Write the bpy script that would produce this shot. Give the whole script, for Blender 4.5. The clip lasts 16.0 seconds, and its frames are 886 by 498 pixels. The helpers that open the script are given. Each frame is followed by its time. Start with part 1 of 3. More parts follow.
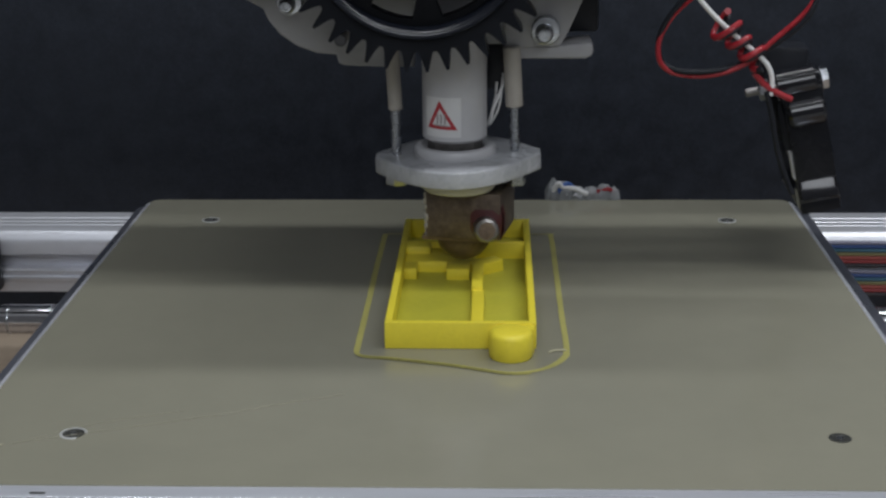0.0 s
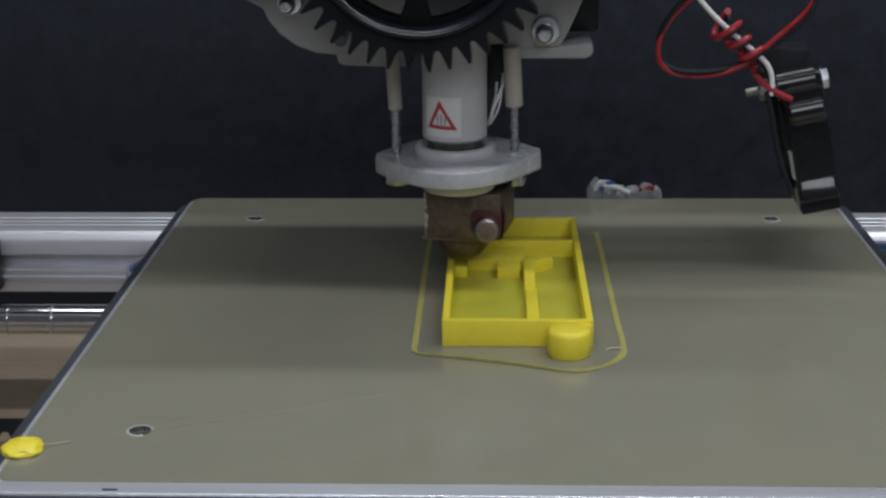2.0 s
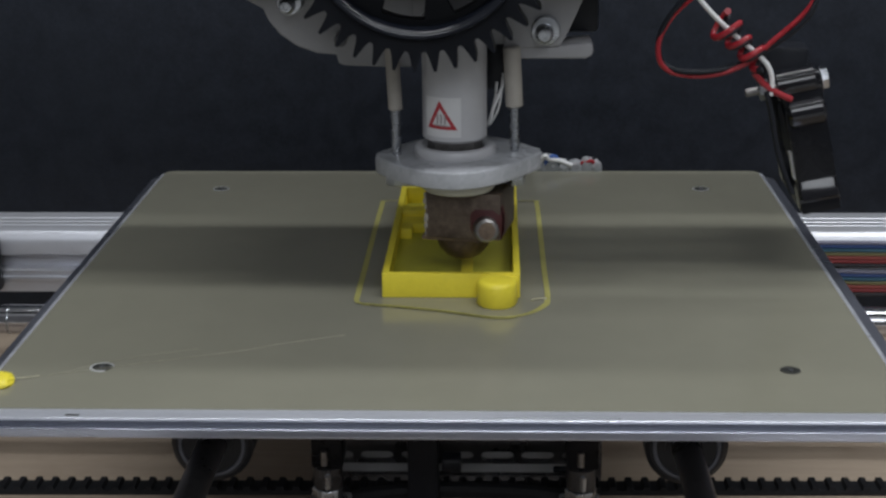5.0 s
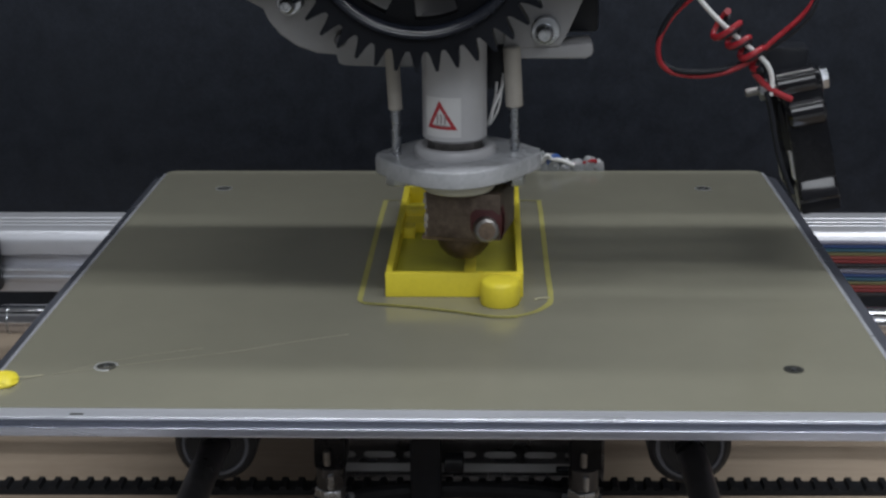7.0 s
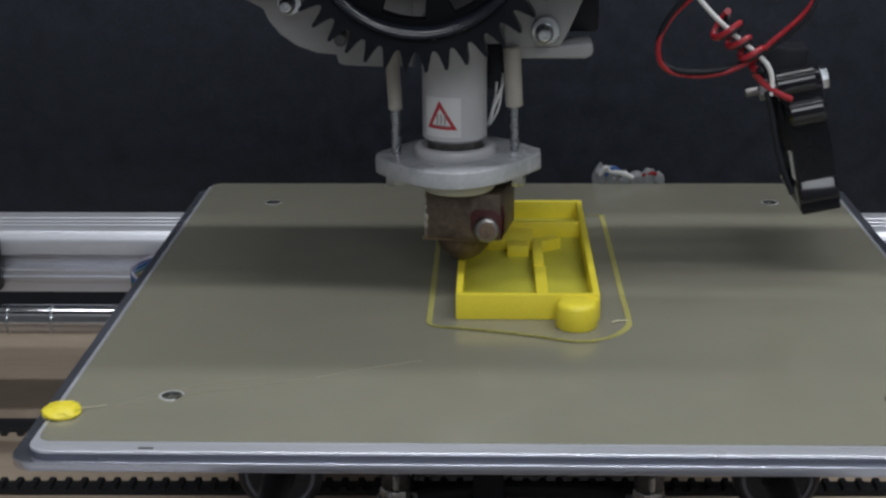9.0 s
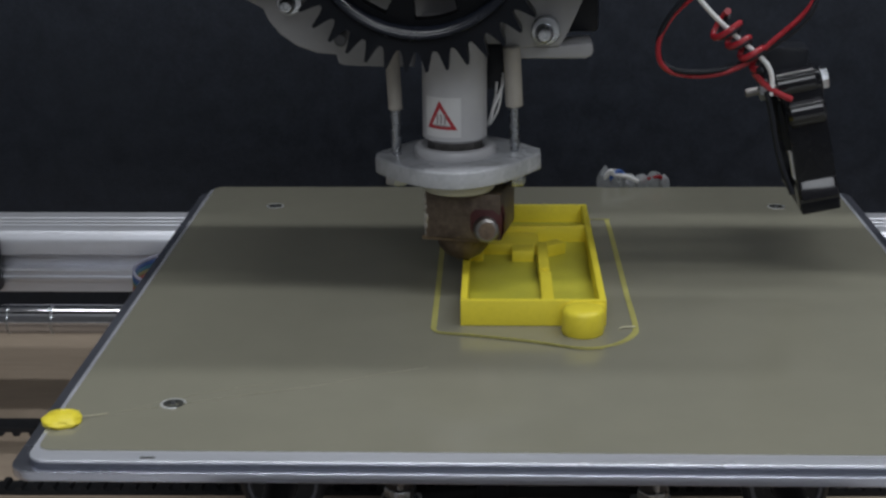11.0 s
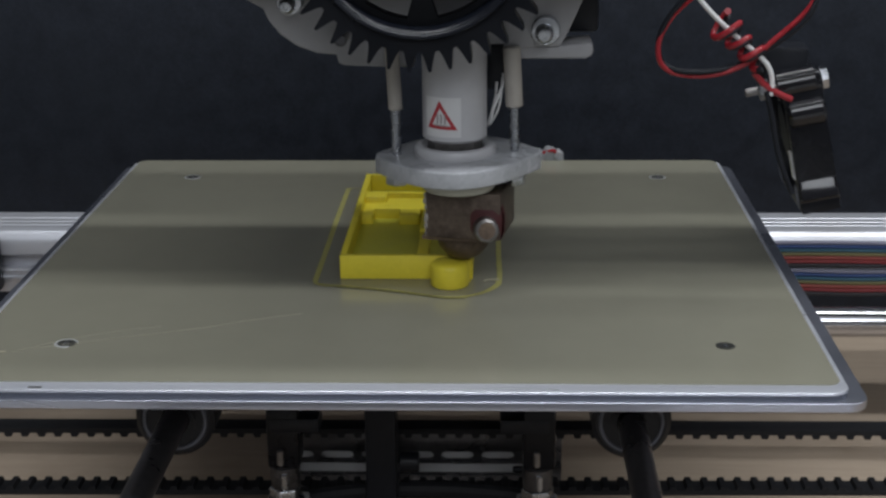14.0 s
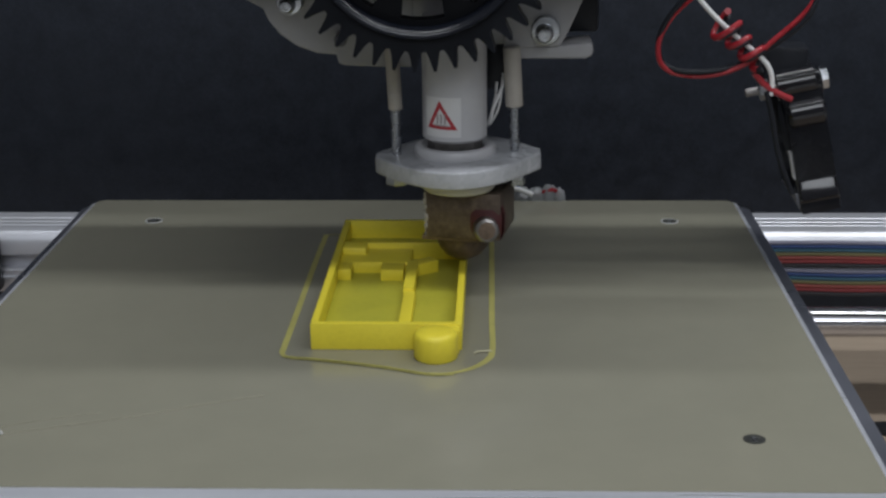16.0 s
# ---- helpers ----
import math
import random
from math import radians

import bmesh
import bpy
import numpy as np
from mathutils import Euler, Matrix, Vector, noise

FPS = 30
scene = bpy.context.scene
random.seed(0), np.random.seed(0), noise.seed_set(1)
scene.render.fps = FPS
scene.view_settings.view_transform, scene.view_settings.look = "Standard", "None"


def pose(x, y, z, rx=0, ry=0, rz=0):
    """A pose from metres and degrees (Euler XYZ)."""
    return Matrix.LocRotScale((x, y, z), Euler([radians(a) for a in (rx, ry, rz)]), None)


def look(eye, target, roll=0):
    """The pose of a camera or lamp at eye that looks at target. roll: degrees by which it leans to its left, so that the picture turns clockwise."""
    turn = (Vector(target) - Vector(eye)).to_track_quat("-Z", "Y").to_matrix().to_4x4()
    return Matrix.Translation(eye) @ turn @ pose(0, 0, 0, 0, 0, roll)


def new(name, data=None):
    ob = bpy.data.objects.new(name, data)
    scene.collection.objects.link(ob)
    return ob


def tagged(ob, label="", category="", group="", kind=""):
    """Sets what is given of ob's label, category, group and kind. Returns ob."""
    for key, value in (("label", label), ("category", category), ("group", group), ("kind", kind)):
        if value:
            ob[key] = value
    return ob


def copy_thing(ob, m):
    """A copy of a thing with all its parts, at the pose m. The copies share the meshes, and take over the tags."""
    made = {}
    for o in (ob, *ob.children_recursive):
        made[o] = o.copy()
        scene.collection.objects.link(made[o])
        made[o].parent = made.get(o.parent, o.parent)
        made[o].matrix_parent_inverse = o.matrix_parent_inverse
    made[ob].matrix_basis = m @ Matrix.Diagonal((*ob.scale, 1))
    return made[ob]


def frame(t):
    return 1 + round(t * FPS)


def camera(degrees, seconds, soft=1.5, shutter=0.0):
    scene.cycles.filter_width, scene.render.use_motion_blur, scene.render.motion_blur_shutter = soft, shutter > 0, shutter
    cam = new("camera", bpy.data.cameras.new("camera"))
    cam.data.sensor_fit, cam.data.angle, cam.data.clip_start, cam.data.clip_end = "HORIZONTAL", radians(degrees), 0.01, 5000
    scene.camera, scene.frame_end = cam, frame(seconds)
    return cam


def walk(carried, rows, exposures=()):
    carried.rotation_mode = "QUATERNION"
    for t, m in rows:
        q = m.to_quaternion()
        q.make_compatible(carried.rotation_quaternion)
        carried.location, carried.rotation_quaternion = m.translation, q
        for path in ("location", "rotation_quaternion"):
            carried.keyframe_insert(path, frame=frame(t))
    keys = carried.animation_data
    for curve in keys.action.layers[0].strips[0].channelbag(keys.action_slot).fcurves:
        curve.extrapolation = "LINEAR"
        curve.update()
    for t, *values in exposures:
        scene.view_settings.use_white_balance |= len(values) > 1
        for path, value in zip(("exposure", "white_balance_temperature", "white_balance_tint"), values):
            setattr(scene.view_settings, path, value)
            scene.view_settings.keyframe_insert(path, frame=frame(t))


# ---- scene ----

# Metres throughout; lengths of small parts are written in millimetres times MM.
MM = 0.001
ZB = 0.12                      # height of the build plate's upper face

# ---------------- camera ----------------
cam = camera(32.817, 16.0, soft=2.55, shutter=0.5)
EYE = Vector((0.0, 0.0, ZB + 0.12606))
PITCH, YAW = radians(17.399), radians(2.102)
AIM = EYE + Vector((-math.sin(YAW) * math.cos(PITCH), math.cos(YAW) * math.cos(PITCH), -math.sin(PITCH)))
EXPOSURES = [(0.0, 0.06), (1.0, -0.06), (1.5, 0.02), (2.5, -0.12), (3.0, -0.02), (3.5, 0.06), (4.2, 0.08), (6.3, 0.04), (7.5, 0.12), (9.2, 0.06), (11.3, -0.12), (12.0, -0.02), (12.5, 0.04), (13.0, 0.02), (14.0, 0.12), (15.0, 0.08), (16.0, 0.04)]
walk(cam, [(0.0, look(EYE, AIM, -0.532)), (16.0, look(EYE, AIM, -0.532))], EXPOSURES)

# ---------------- light ----------------
world = bpy.data.worlds.new("room_air")
scene.world = world
world.use_nodes = True
world.node_tree.nodes["Background"].inputs[0].default_value = (0.75, 0.85, 1.0, 1)
world.node_tree.nodes["Background"].inputs[1].default_value = 0.02


def tube(x, y, z, length, depth, watts, colour):
    lamp = bpy.data.lights.new("fluorescent_tube", "AREA")
    lamp.shape, lamp.size, lamp.size_y = "RECTANGLE", length, depth
    lamp.energy, lamp.color = watts, colour
    ob = new("fluorescent_tube", lamp)
    ob.matrix_world = pose(x, y, z)
    return ob


tube(0.19, 0.155, ZB + 0.65, 0.90, 0.04, 2.75, (0.925, 0.96, 0.995))
tube(0.16, 0.50, ZB + 0.65, 1.05, 0.04, 2.4, (0.925, 0.96, 0.995))
# unseen fill lamp at the front wall's opening, added to light the extruder's front
front_fill = bpy.data.lights.new("front_fill_light", "AREA")
front_fill.shape, front_fill.size, front_fill.size_y, front_fill.energy, front_fill.color = "RECTANGLE", 1.3, 0.7, 12.6, (0.90, 0.94, 1.0)
new("front_fill_light", front_fill).matrix_world = look((0.1, -1.59, 1.34), (0.1, 0.4, 0.6))


# ---------------- materials ----------------
def mat(name, colour, rough=0.5, metal=0.0, vary=0.12, grain=60.0, bump=0.0, bump_scale=400.0, coat=0.0,
        stretch=(1, 1, 1), spec=0.5, trans=0.0, stain=None, stain_scale=20.0, stain_amount=0.35, layers=0.0):
    """A principled surface with variation at two scales, optional stains, layer lines and relief."""
    m = bpy.data.materials.new(name)
    m.use_nodes = True
    nt = m.node_tree
    b = nt.nodes["Principled BSDF"]
    link = nt.links.new

    def node(kind, **kw):
        n = nt.nodes.new(kind)
        for k, v in kw.items():
            n.inputs[k].default_value = v
        return n

    tc = node("ShaderNodeTexCoord")
    mp = node("ShaderNodeMapping", Scale=stretch)
    link(tc.outputs["Object"], mp.inputs["Vector"])
    fine = node("ShaderNodeTexNoise", Scale=grain * 6, Detail=4.0, Roughness=0.6)
    wide = node("ShaderNodeTexNoise", Scale=grain, Detail=3.0, Roughness=0.55)
    link(mp.outputs[0], fine.inputs["Vector"])
    link(mp.outputs[0], wide.inputs["Vector"])
    add = node("ShaderNodeMath")
    add.operation = "ADD"
    link(fine.outputs["Fac"], add.inputs[0])
    link(wide.outputs["Fac"], add.inputs[1])
    ramp = node("ShaderNodeMapRange", **{"From Min": 0.6, "From Max": 1.4, "To Min": 1 - vary, "To Max": 1 + vary})
    link(add.outputs[0], ramp.inputs["Value"])
    mul = nt.nodes.new("ShaderNodeVectorMath")
    mul.operation = "SCALE"
    mul.inputs[0].default_value = colour[:3]
    link(ramp.outputs[0], mul.inputs["Scale"])
    col = mul.outputs[0]
    if stain:
        sn = node("ShaderNodeTexNoise", Scale=stain_scale, Detail=5.0, Roughness=0.65)
        link(tc.outputs["Object"], sn.inputs["Vector"])
        sr = node("ShaderNodeMapRange", **{"From Min": 0.5, "From Max": 0.72, "To Min": 0.0, "To Max": stain_amount})
        link(sn.outputs["Fac"], sr.inputs["Value"])
        mx = nt.nodes.new("ShaderNodeMix")
        mx.data_type = "RGBA"
        link(sr.outputs[0], mx.inputs["Factor"])
        link(col, mx.inputs[6])
        mx.inputs[7].default_value = (*stain[:3], 1)
        col = mx.outputs[2]
    link(col, b.inputs["Base Color"])
    rr = node("ShaderNodeMapRange", **{"From Min": 0.3, "From Max": 0.7, "To Min": max(0.02, rough - 0.07), "To Max": min(1, rough + 0.07)})
    link(wide.outputs["Fac"], rr.inputs["Value"])
    link(rr.outputs[0], b.inputs["Roughness"])
    b.inputs["Metallic"].default_value = metal
    b.inputs["Specular IOR Level"].default_value = spec
    b.inputs["Coat Weight"].default_value = coat
    b.inputs["Transmission Weight"].default_value = trans
    if bump or layers:
        bn = node("ShaderNodeBump", Strength=1.0, Distance=0.001)
        hn = node("ShaderNodeTexNoise", Scale=bump_scale, Detail=4.0)
        link(mp.outputs[0], hn.inputs["Vector"])
        hm = node("ShaderNodeMath")
        hm.operation = "MULTIPLY"
        hm.inputs[1].default_value = bump
        link(hn.outputs["Fac"], hm.inputs[0])
        height = hm.outputs[0]
        if layers:
            wv = node("ShaderNodeTexWave", Scale=layers, Distortion=0.6)
            wv.bands_direction = "Z"
            link(tc.outputs["Object"], wv.inputs["Vector"])
            wm = node("ShaderNodeMath")
            wm.operation = "MULTIPLY_ADD"
            wm.inputs[1].default_value = 0.03
            link(wv.outputs["Fac"], wm.inputs[0])
            link(height, wm.inputs[2])
            height = wm.outputs[0]
        link(height, bn.inputs["Height"])
        link(bn.outputs[0], b.inputs["Normal"])
    return m


SHEET = mat("khaki_bed_film", (0.230, 0.222, 0.172), 0.17, vary=0.05, grain=14, bump=0.008, bump_scale=900, spec=0.5,
            stain=(0.20, 0.195, 0.155), stain_scale=9, stain_amount=0.4)
ALU = mat("milled_aluminium", (0.74, 0.76, 0.83), 0.33, 0.62, vary=0.05, grain=40, bump=0.0, bump_scale=500, stretch=(0.2, 3, 3))
ALU_SIDE = mat("sawn_aluminium", (0.57, 0.59, 0.68), 0.30, 0.97, vary=0.05, grain=5, stretch=(0.3, 2, 2))
DARK_BLUE_GREY = mat("dark_blue_grey", (0.10, 0.11, 0.14), 0.45, vary=0.12, grain=40)
RAIL = mat("anodised_aluminium", (0.66, 0.675, 0.73), 0.38, 0.62, vary=0.08, grain=25, bump=0.02, bump_scale=600, stretch=(0.1, 3, 3),
           stain=(0.40, 0.38, 0.36), stain_scale=14, stain_amount=0.3)
STEEL = mat("polished_steel", (0.62, 0.62, 0.65), 0.05, 1.0, vary=0.10, grain=40, stretch=(0.3, 2, 2))
ZINC = mat("zinc_plated_steel", (0.50, 0.52, 0.55), 0.28, 1.0, vary=0.14, grain=220)
GRIMY = mat("grimy_heater_steel", (0.25, 0.24, 0.235), 0.42, 0.9, vary=0.25, grain=160, bump=0.05, stain=(0.10, 0.08, 0.07), stain_scale=180, stain_amount=0.5)
DARK_STEEL = mat("oily_dark_steel", (0.13, 0.13, 0.138), 0.30, 0.85, vary=0.25, grain=70)
YELLOW = mat("yellow_printed_plastic", (0.82, 0.69, 0.052), 0.40, vary=0.06, grain=160, bump=0.06, bump_scale=1500, layers=620, spec=0.45)
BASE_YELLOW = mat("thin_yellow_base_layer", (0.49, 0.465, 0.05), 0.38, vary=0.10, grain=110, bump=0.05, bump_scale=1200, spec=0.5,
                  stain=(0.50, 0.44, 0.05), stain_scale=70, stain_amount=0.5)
SKIRT_YELLOW = mat("thin_yellow_plastic", (0.39, 0.365, 0.115), 0.45, vary=0.25, grain=120, bump=0.05)
WHITE = mat("white_insulator", (0.51, 0.51, 0.53), 0.36, vary=0.05, grain=60, bump=0.02, stain=(0.50, 0.49, 0.46), stain_scale=60, stain_amount=0.25)
BODY = mat("grey_white_printed_plastic", (0.32, 0.32, 0.332), 0.48, vary=0.07, grain=70, bump=0.05, stain=(0.28, 0.28, 0.285), stain_scale=45)
NYLON = mat("milky_nylon", (0.435, 0.445, 0.47), 0.30, vary=0.12, grain=90, bump=0.08, stain=(0.22, 0.225, 0.225), stain_scale=95, stain_amount=0.75, spec=0.55)
CREAM = mat("cream_washer", (0.52, 0.505, 0.43), 0.5, vary=0.08, grain=90)
SPACER = mat("beige_spacer", (0.39, 0.365, 0.33), 0.6, vary=0.10, grain=60, bump=0.05)
BLACK = mat("black_plastic", (0.013, 0.0145, 0.019), 0.4, vary=0.25, grain=80, bump=0.03, spec=0.25)
GEAR = mat("black_gear_plastic", (0.0055, 0.0068, 0.0105), 0.36, vary=0.25, grain=100, bump=0.03, spec=0.22, stain=(0.011, 0.012, 0.016), stain_scale=90)
# lighter and glossier than GEAR, so the rim carries its bright highlight
RIM = mat("glossy_gear_rim", (0.007, 0.0085, 0.013), 0.22, vary=0.25, grain=100, bump=0.01, spec=0.42)
FAN = mat("satin_black_fan_plastic", (0.006, 0.0065, 0.009), 0.30, vary=0.25, grain=80, bump=0.02, spec=0.22)
# darker, duller copy of GEAR: shade in the gear's hollow put into colour
WEB = mat("shaded_gear_web", (0.0045, 0.005, 0.0065), 0.6, vary=0.2, grain=80, spec=0.12)
GLOSS = mat("glossy_black_plastic", (0.009, 0.0092, 0.012), 0.11, vary=0.2, grain=80, spec=0.55)
RUBBER = mat("black_rubber_belt", (0.015, 0.0155, 0.018), 0.66, vary=0.3, grain=100, bump=0.08, spec=0.3)
PANEL = mat("black_acrylic_panel", (0.0138, 0.0174, 0.0258), 0.5, vary=0.45, grain=110, bump=0.03, bump_scale=300, stain=(0.018, 0.0225, 0.031), stain_scale=5, stain_amount=0.5, spec=0.3)
WOOD = mat("plywood", (0.37, 0.295, 0.225), 0.55, vary=0.15, grain=9, stretch=(0.6, 7, 7), bump=0.06, bump_scale=120, stain=(0.22, 0.16, 0.11), stain_scale=14, stain_amount=0.45)
BRASS = mat("heat_stained_brass", (0.138, 0.106, 0.084), 0.45, 0.55, vary=0.42, grain=120, bump=0.14, bump_scale=350, stain=(0.040, 0.026, 0.024), stain_scale=130, stain_amount=0.85)
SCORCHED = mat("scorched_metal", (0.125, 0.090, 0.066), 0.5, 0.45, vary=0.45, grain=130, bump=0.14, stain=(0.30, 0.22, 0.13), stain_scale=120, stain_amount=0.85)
RED_SEAL = mat("dark_red_silicone", (0.062, 0.013, 0.014), 0.45, vary=0.25, grain=140, bump=0.08)
RED = mat("red_wire_insulation", (0.29, 0.016, 0.024), 0.28, vary=0.12, grain=90)
PRINT_RED = mat("red_sign_ink", (0.40, 0.03, 0.04), 0.5, vary=0.08, grain=90)
PRINT_GREY = mat("grey_sign_ink", (0.33, 0.29, 0.29), 0.5, vary=0.08, grain=90)
PAPER = mat("white_sticker", (0.66, 0.66, 0.67), 0.42, vary=0.04, grain=60)
WIRE_WHITE = mat("white_wire_insulation", (0.70, 0.70, 0.70), 0.4, vary=0.08, grain=90)
BLUE = mat("blue_wire_insulation", (0.04, 0.10, 0.32), 0.36, vary=0.1, grain=90)
CLEAR = mat("milky_hot_glue", (0.50, 0.52, 0.54), 0.22, vary=0.1, grain=150, bump=0.25, bump_scale=260, trans=0.55)
HOLE = mat("dark_recess", (0.035, 0.036, 0.033), 0.5, 0.3, vary=0.2, grain=200)
SCRAPED = mat("scraped_white_rim", (0.52, 0.53, 0.52), 0.4, 0.3, vary=0.15, grain=200)
HAIR = mat("clear_filament_hair", (0.36, 0.345, 0.265), 0.18, vary=0.1, grain=100, spec=0.8)
STRAND = mat("pale_filament_hair", (0.52, 0.49, 0.34), 0.4, vary=0.1, grain=100)
PLASTER = mat("pale_plaster", (0.58, 0.58, 0.58), 0.8, vary=0.05, grain=4, bump=0.1, bump_scale=60)
CEILING = mat("white_ceiling_paint", (0.8, 0.8, 0.8), 0.85, vary=0.03, grain=3, bump=0.05, bump_scale=60)
FLOOR = mat("grey_floor", (0.22, 0.22, 0.22), 0.6, vary=0.1, grain=5, bump=0.05, bump_scale=80)
TABLE = mat("pale_table_laminate", (0.58, 0.57, 0.55), 0.45, vary=0.06, grain=9)


# ---------------- mesh helpers ----------------
def mesh_object(name, bm, material, smooth=35):
    me = bpy.data.meshes.new(name)
    bm.to_mesh(me)
    bm.free()
    me.materials.append(material)
    if smooth:
        me.shade_smooth()
        me.set_sharp_from_angle(angle=radians(smooth))
    return new(name, me)


def part(name, bm, material, parent, label="", smooth=35):
    ob = mesh_object(name, bm, material, smooth)
    ob.parent = parent
    return tagged(ob, label=label)


def empty(name, m, label, category, group=""):
    ob = new(name)
    ob.empty_display_size = 0.01
    ob.matrix_world = m
    return tagged(ob, label, category, group)


def box(x0, x1, y0, y1, z0, z1, bevel=0.4, bm=None, segments=2, turn=None):
    """A bevelled block between the given limits in millimetres."""
    target = bm or bmesh.new()
    one = bmesh.new()
    c = Matrix.Translation(((x0 + x1) / 2 * MM, (y0 + y1) / 2 * MM, (z0 + z1) / 2 * MM))
    m = c @ (turn or Matrix()) @ Matrix.Diagonal(((x1 - x0) * MM, (y1 - y0) * MM, (z1 - z0) * MM, 1))
    bmesh.ops.create_cube(one, size=1.0, matrix=m)
    if bevel:
        bmesh.ops.bevel(one, geom=one.edges[:], offset=bevel * MM, segments=segments, profile=0.6, affect="EDGES")
    return joined(target, one)


def joined(target, one):
    me = bpy.data.meshes.new("scratch")
    one.to_mesh(me)
    one.free()
    target.from_mesh(me)
    bpy.data.meshes.remove(me)
    return target


def lathe(profile, axis_from, axis_dir, n=40, bm=None):
    """Turns a profile of (radius, height) pairs, in millimetres, about an axis."""
    target = bm or bmesh.new()
    q = Vector((0, 0, 1)).rotation_difference(Vector(axis_dir).normalized()).to_matrix().to_4x4()
    m = Matrix.Translation(Vector(axis_from) * MM) @ q
    rings = []
    for r, h in profile:
        if r <= 1e-6:
            rings.append([target.verts.new(m @ Vector((0, 0, h * MM)))])
        else:
            rings.append([target.verts.new(m @ Vector((r * MM * math.cos(2 * math.pi * i / n), r * MM * math.sin(2 * math.pi * i / n), h * MM))) for i in range(n)])
    for a, b in zip(rings, rings[1:]):
        if len(a) == 1 and len(b) == 1:
            continue
        for i in range(n):
            j = (i + 1) % n
            if len(a) == 1:
                target.faces.new((a[0], b[j], b[i]))
            elif len(b) == 1:
                target.faces.new((a[i], a[j], b[0]))
            else:
                target.faces.new((a[i], a[j], b[j], b[i]))
    return target


def rod(p0, p1, r, n=24, bm=None, chamfer=0.3):
    d = (Vector(p1) - Vector(p0))
    ln = d.length
    c = min(chamfer, r * 0.5, ln * 0.3)
    return lathe([(0, 0), (r - c, 0), (r, c), (r, ln - c), (r - c, ln), (0, ln)], p0, d, n, bm)


def prism(outline, axis, lo, hi, bevel=0.3, bm=None):
    """Extrudes an outline given in millimetres. axis 'y': outline is (x, z); axis 'z': outline is (x, y)."""
    target = bm or bmesh.new()
    one = bmesh.new()
    place = (lambda u, v, w: (u * MM, w * MM, v * MM)) if axis == "y" else (lambda u, v, w: (u * MM, v * MM, w * MM))
    if axis == "x":
        place = lambda u, v, w: (w * MM, u * MM, v * MM)
    a = [one.verts.new(place(u, v, lo)) for u, v in outline]
    b = [one.verts.new(place(u, v, hi)) for u, v in outline]
    fa, fb = one.faces.new(a), one.faces.new(b[::-1])
    for i in range(len(a)):
        j = (i + 1) % len(a)
        one.faces.new((a[j], a[i], b[i], b[j]))
    bmesh.ops.recalc_face_normals(one, faces=one.faces[:])
    if bevel:
        edges = [e for f in (fa, fb) for e in f.edges]
        bmesh.ops.bevel(one, geom=edges, offset=bevel * MM, segments=3, profile=0.55, affect="EDGES")
    return joined(target, one)


def strand(points, r, n=10, bm=None, steps=6, flat=1.0):
    """A round wire through the points (millimetres), smoothed."""
    target = bm or bmesh.new()
    pts = [Vector(p) * MM for p in points]
    line = []
    for i in range(len(pts) - 1):
        p0, p1, p2, p3 = pts[max(0, i - 1)], pts[i], pts[i + 1], pts[min(len(pts) - 1, i + 2)]
        for k in range(steps):
            t = k / steps
            line.append(0.5 * ((2 * p1) + (p2 - p0) * t + (2 * p0 - 5 * p1 + 4 * p2 - p3) * t * t + (3 * p1 - p0 - 3 * p2 + p3) * t ** 3))
    line.append(pts[-1])
    up = Vector((0.13, 0.2, 0.97))
    rings = []
    for i, c in enumerate(line):
        d = (line[min(i + 1, len(line) - 1)] - line[max(i - 1, 0)]).normalized()
        side = d.cross(up).normalized()
        other = side.cross(d).normalized()
        rings.append([target.verts.new(c + (side * math.cos(2 * math.pi * k / n) + other * math.sin(2 * math.pi * k / n) * flat) * r * MM) for k in range(n)])
    for a, b in zip(rings, rings[1:]):
        for k in range(n):
            j = (k + 1) % n
            target.faces.new((a[k], a[j], b[j], b[k]))
    target.faces.new(rings[0][::-1])
    target.faces.new(rings[-1])
    return target


def hexagon(r, turn=0.0):
    return [(r * math.cos(math.pi / 3 * i + turn), r * math.sin(math.pi / 3 * i + turn)) for i in range(6)]


def rounded(x0, x1, y0, y1, r, n=6):
    out = []
    for cx, cy, a in ((x1 - r, y0 + r, -90), (x1 - r, y1 - r, 0), (x0 + r, y1 - r, 90), (x0 + r, y0 + r, 180)):
        out += [(cx + r * math.cos(radians(a + 90 * i / n)), cy + r * math.sin(radians(a + 90 * i / n))) for i in range(n + 1)]
    return out


# ---------------- setting ----------------
def slab(name, x0, x1, y0, y1, z0, z1, material, label, category, bevel=0.0):
    ob = mesh_object(name, box(x0, x1, y0, y1, z0, z1, bevel), material, 0)
    return tagged(ob, label, category, kind="structure")


slab("floor", -1600, 1600, -1600, 1600, -800, -750, FLOOR, "plain grey floor of the workshop room", "floor")
slab("ceiling", -1600, 1600, -1600, 1600, 1780, 1830, CEILING, "plain white painted workshop ceiling", "ceiling")
slab("wall_north", -1600, 1600, 1600, 1660, -750, 1780, PLASTER, "plain pale plaster wall behind the printer", "wall")
slab("wall_south", -1600, 1600, -1660, -1600, -750, 930, PLASTER, "plain pale plaster wall below the fill lamp opening", "wall")
slab("wall_south_top", -1600, 1600, -1660, -1600, 1740, 1780, PLASTER, "plain pale plaster wall above the fill lamp opening", "wall")
slab("wall_south_west", -1600, -570, -1660, -1600, 930, 1740, PLASTER, "plain pale plaster wall beside the fill lamp opening", "wall")
slab("wall_south_east", 770, 1600, -1660, -1600, 930, 1740, PLASTER, "plain pale plaster wall beside the fill lamp opening", "wall")
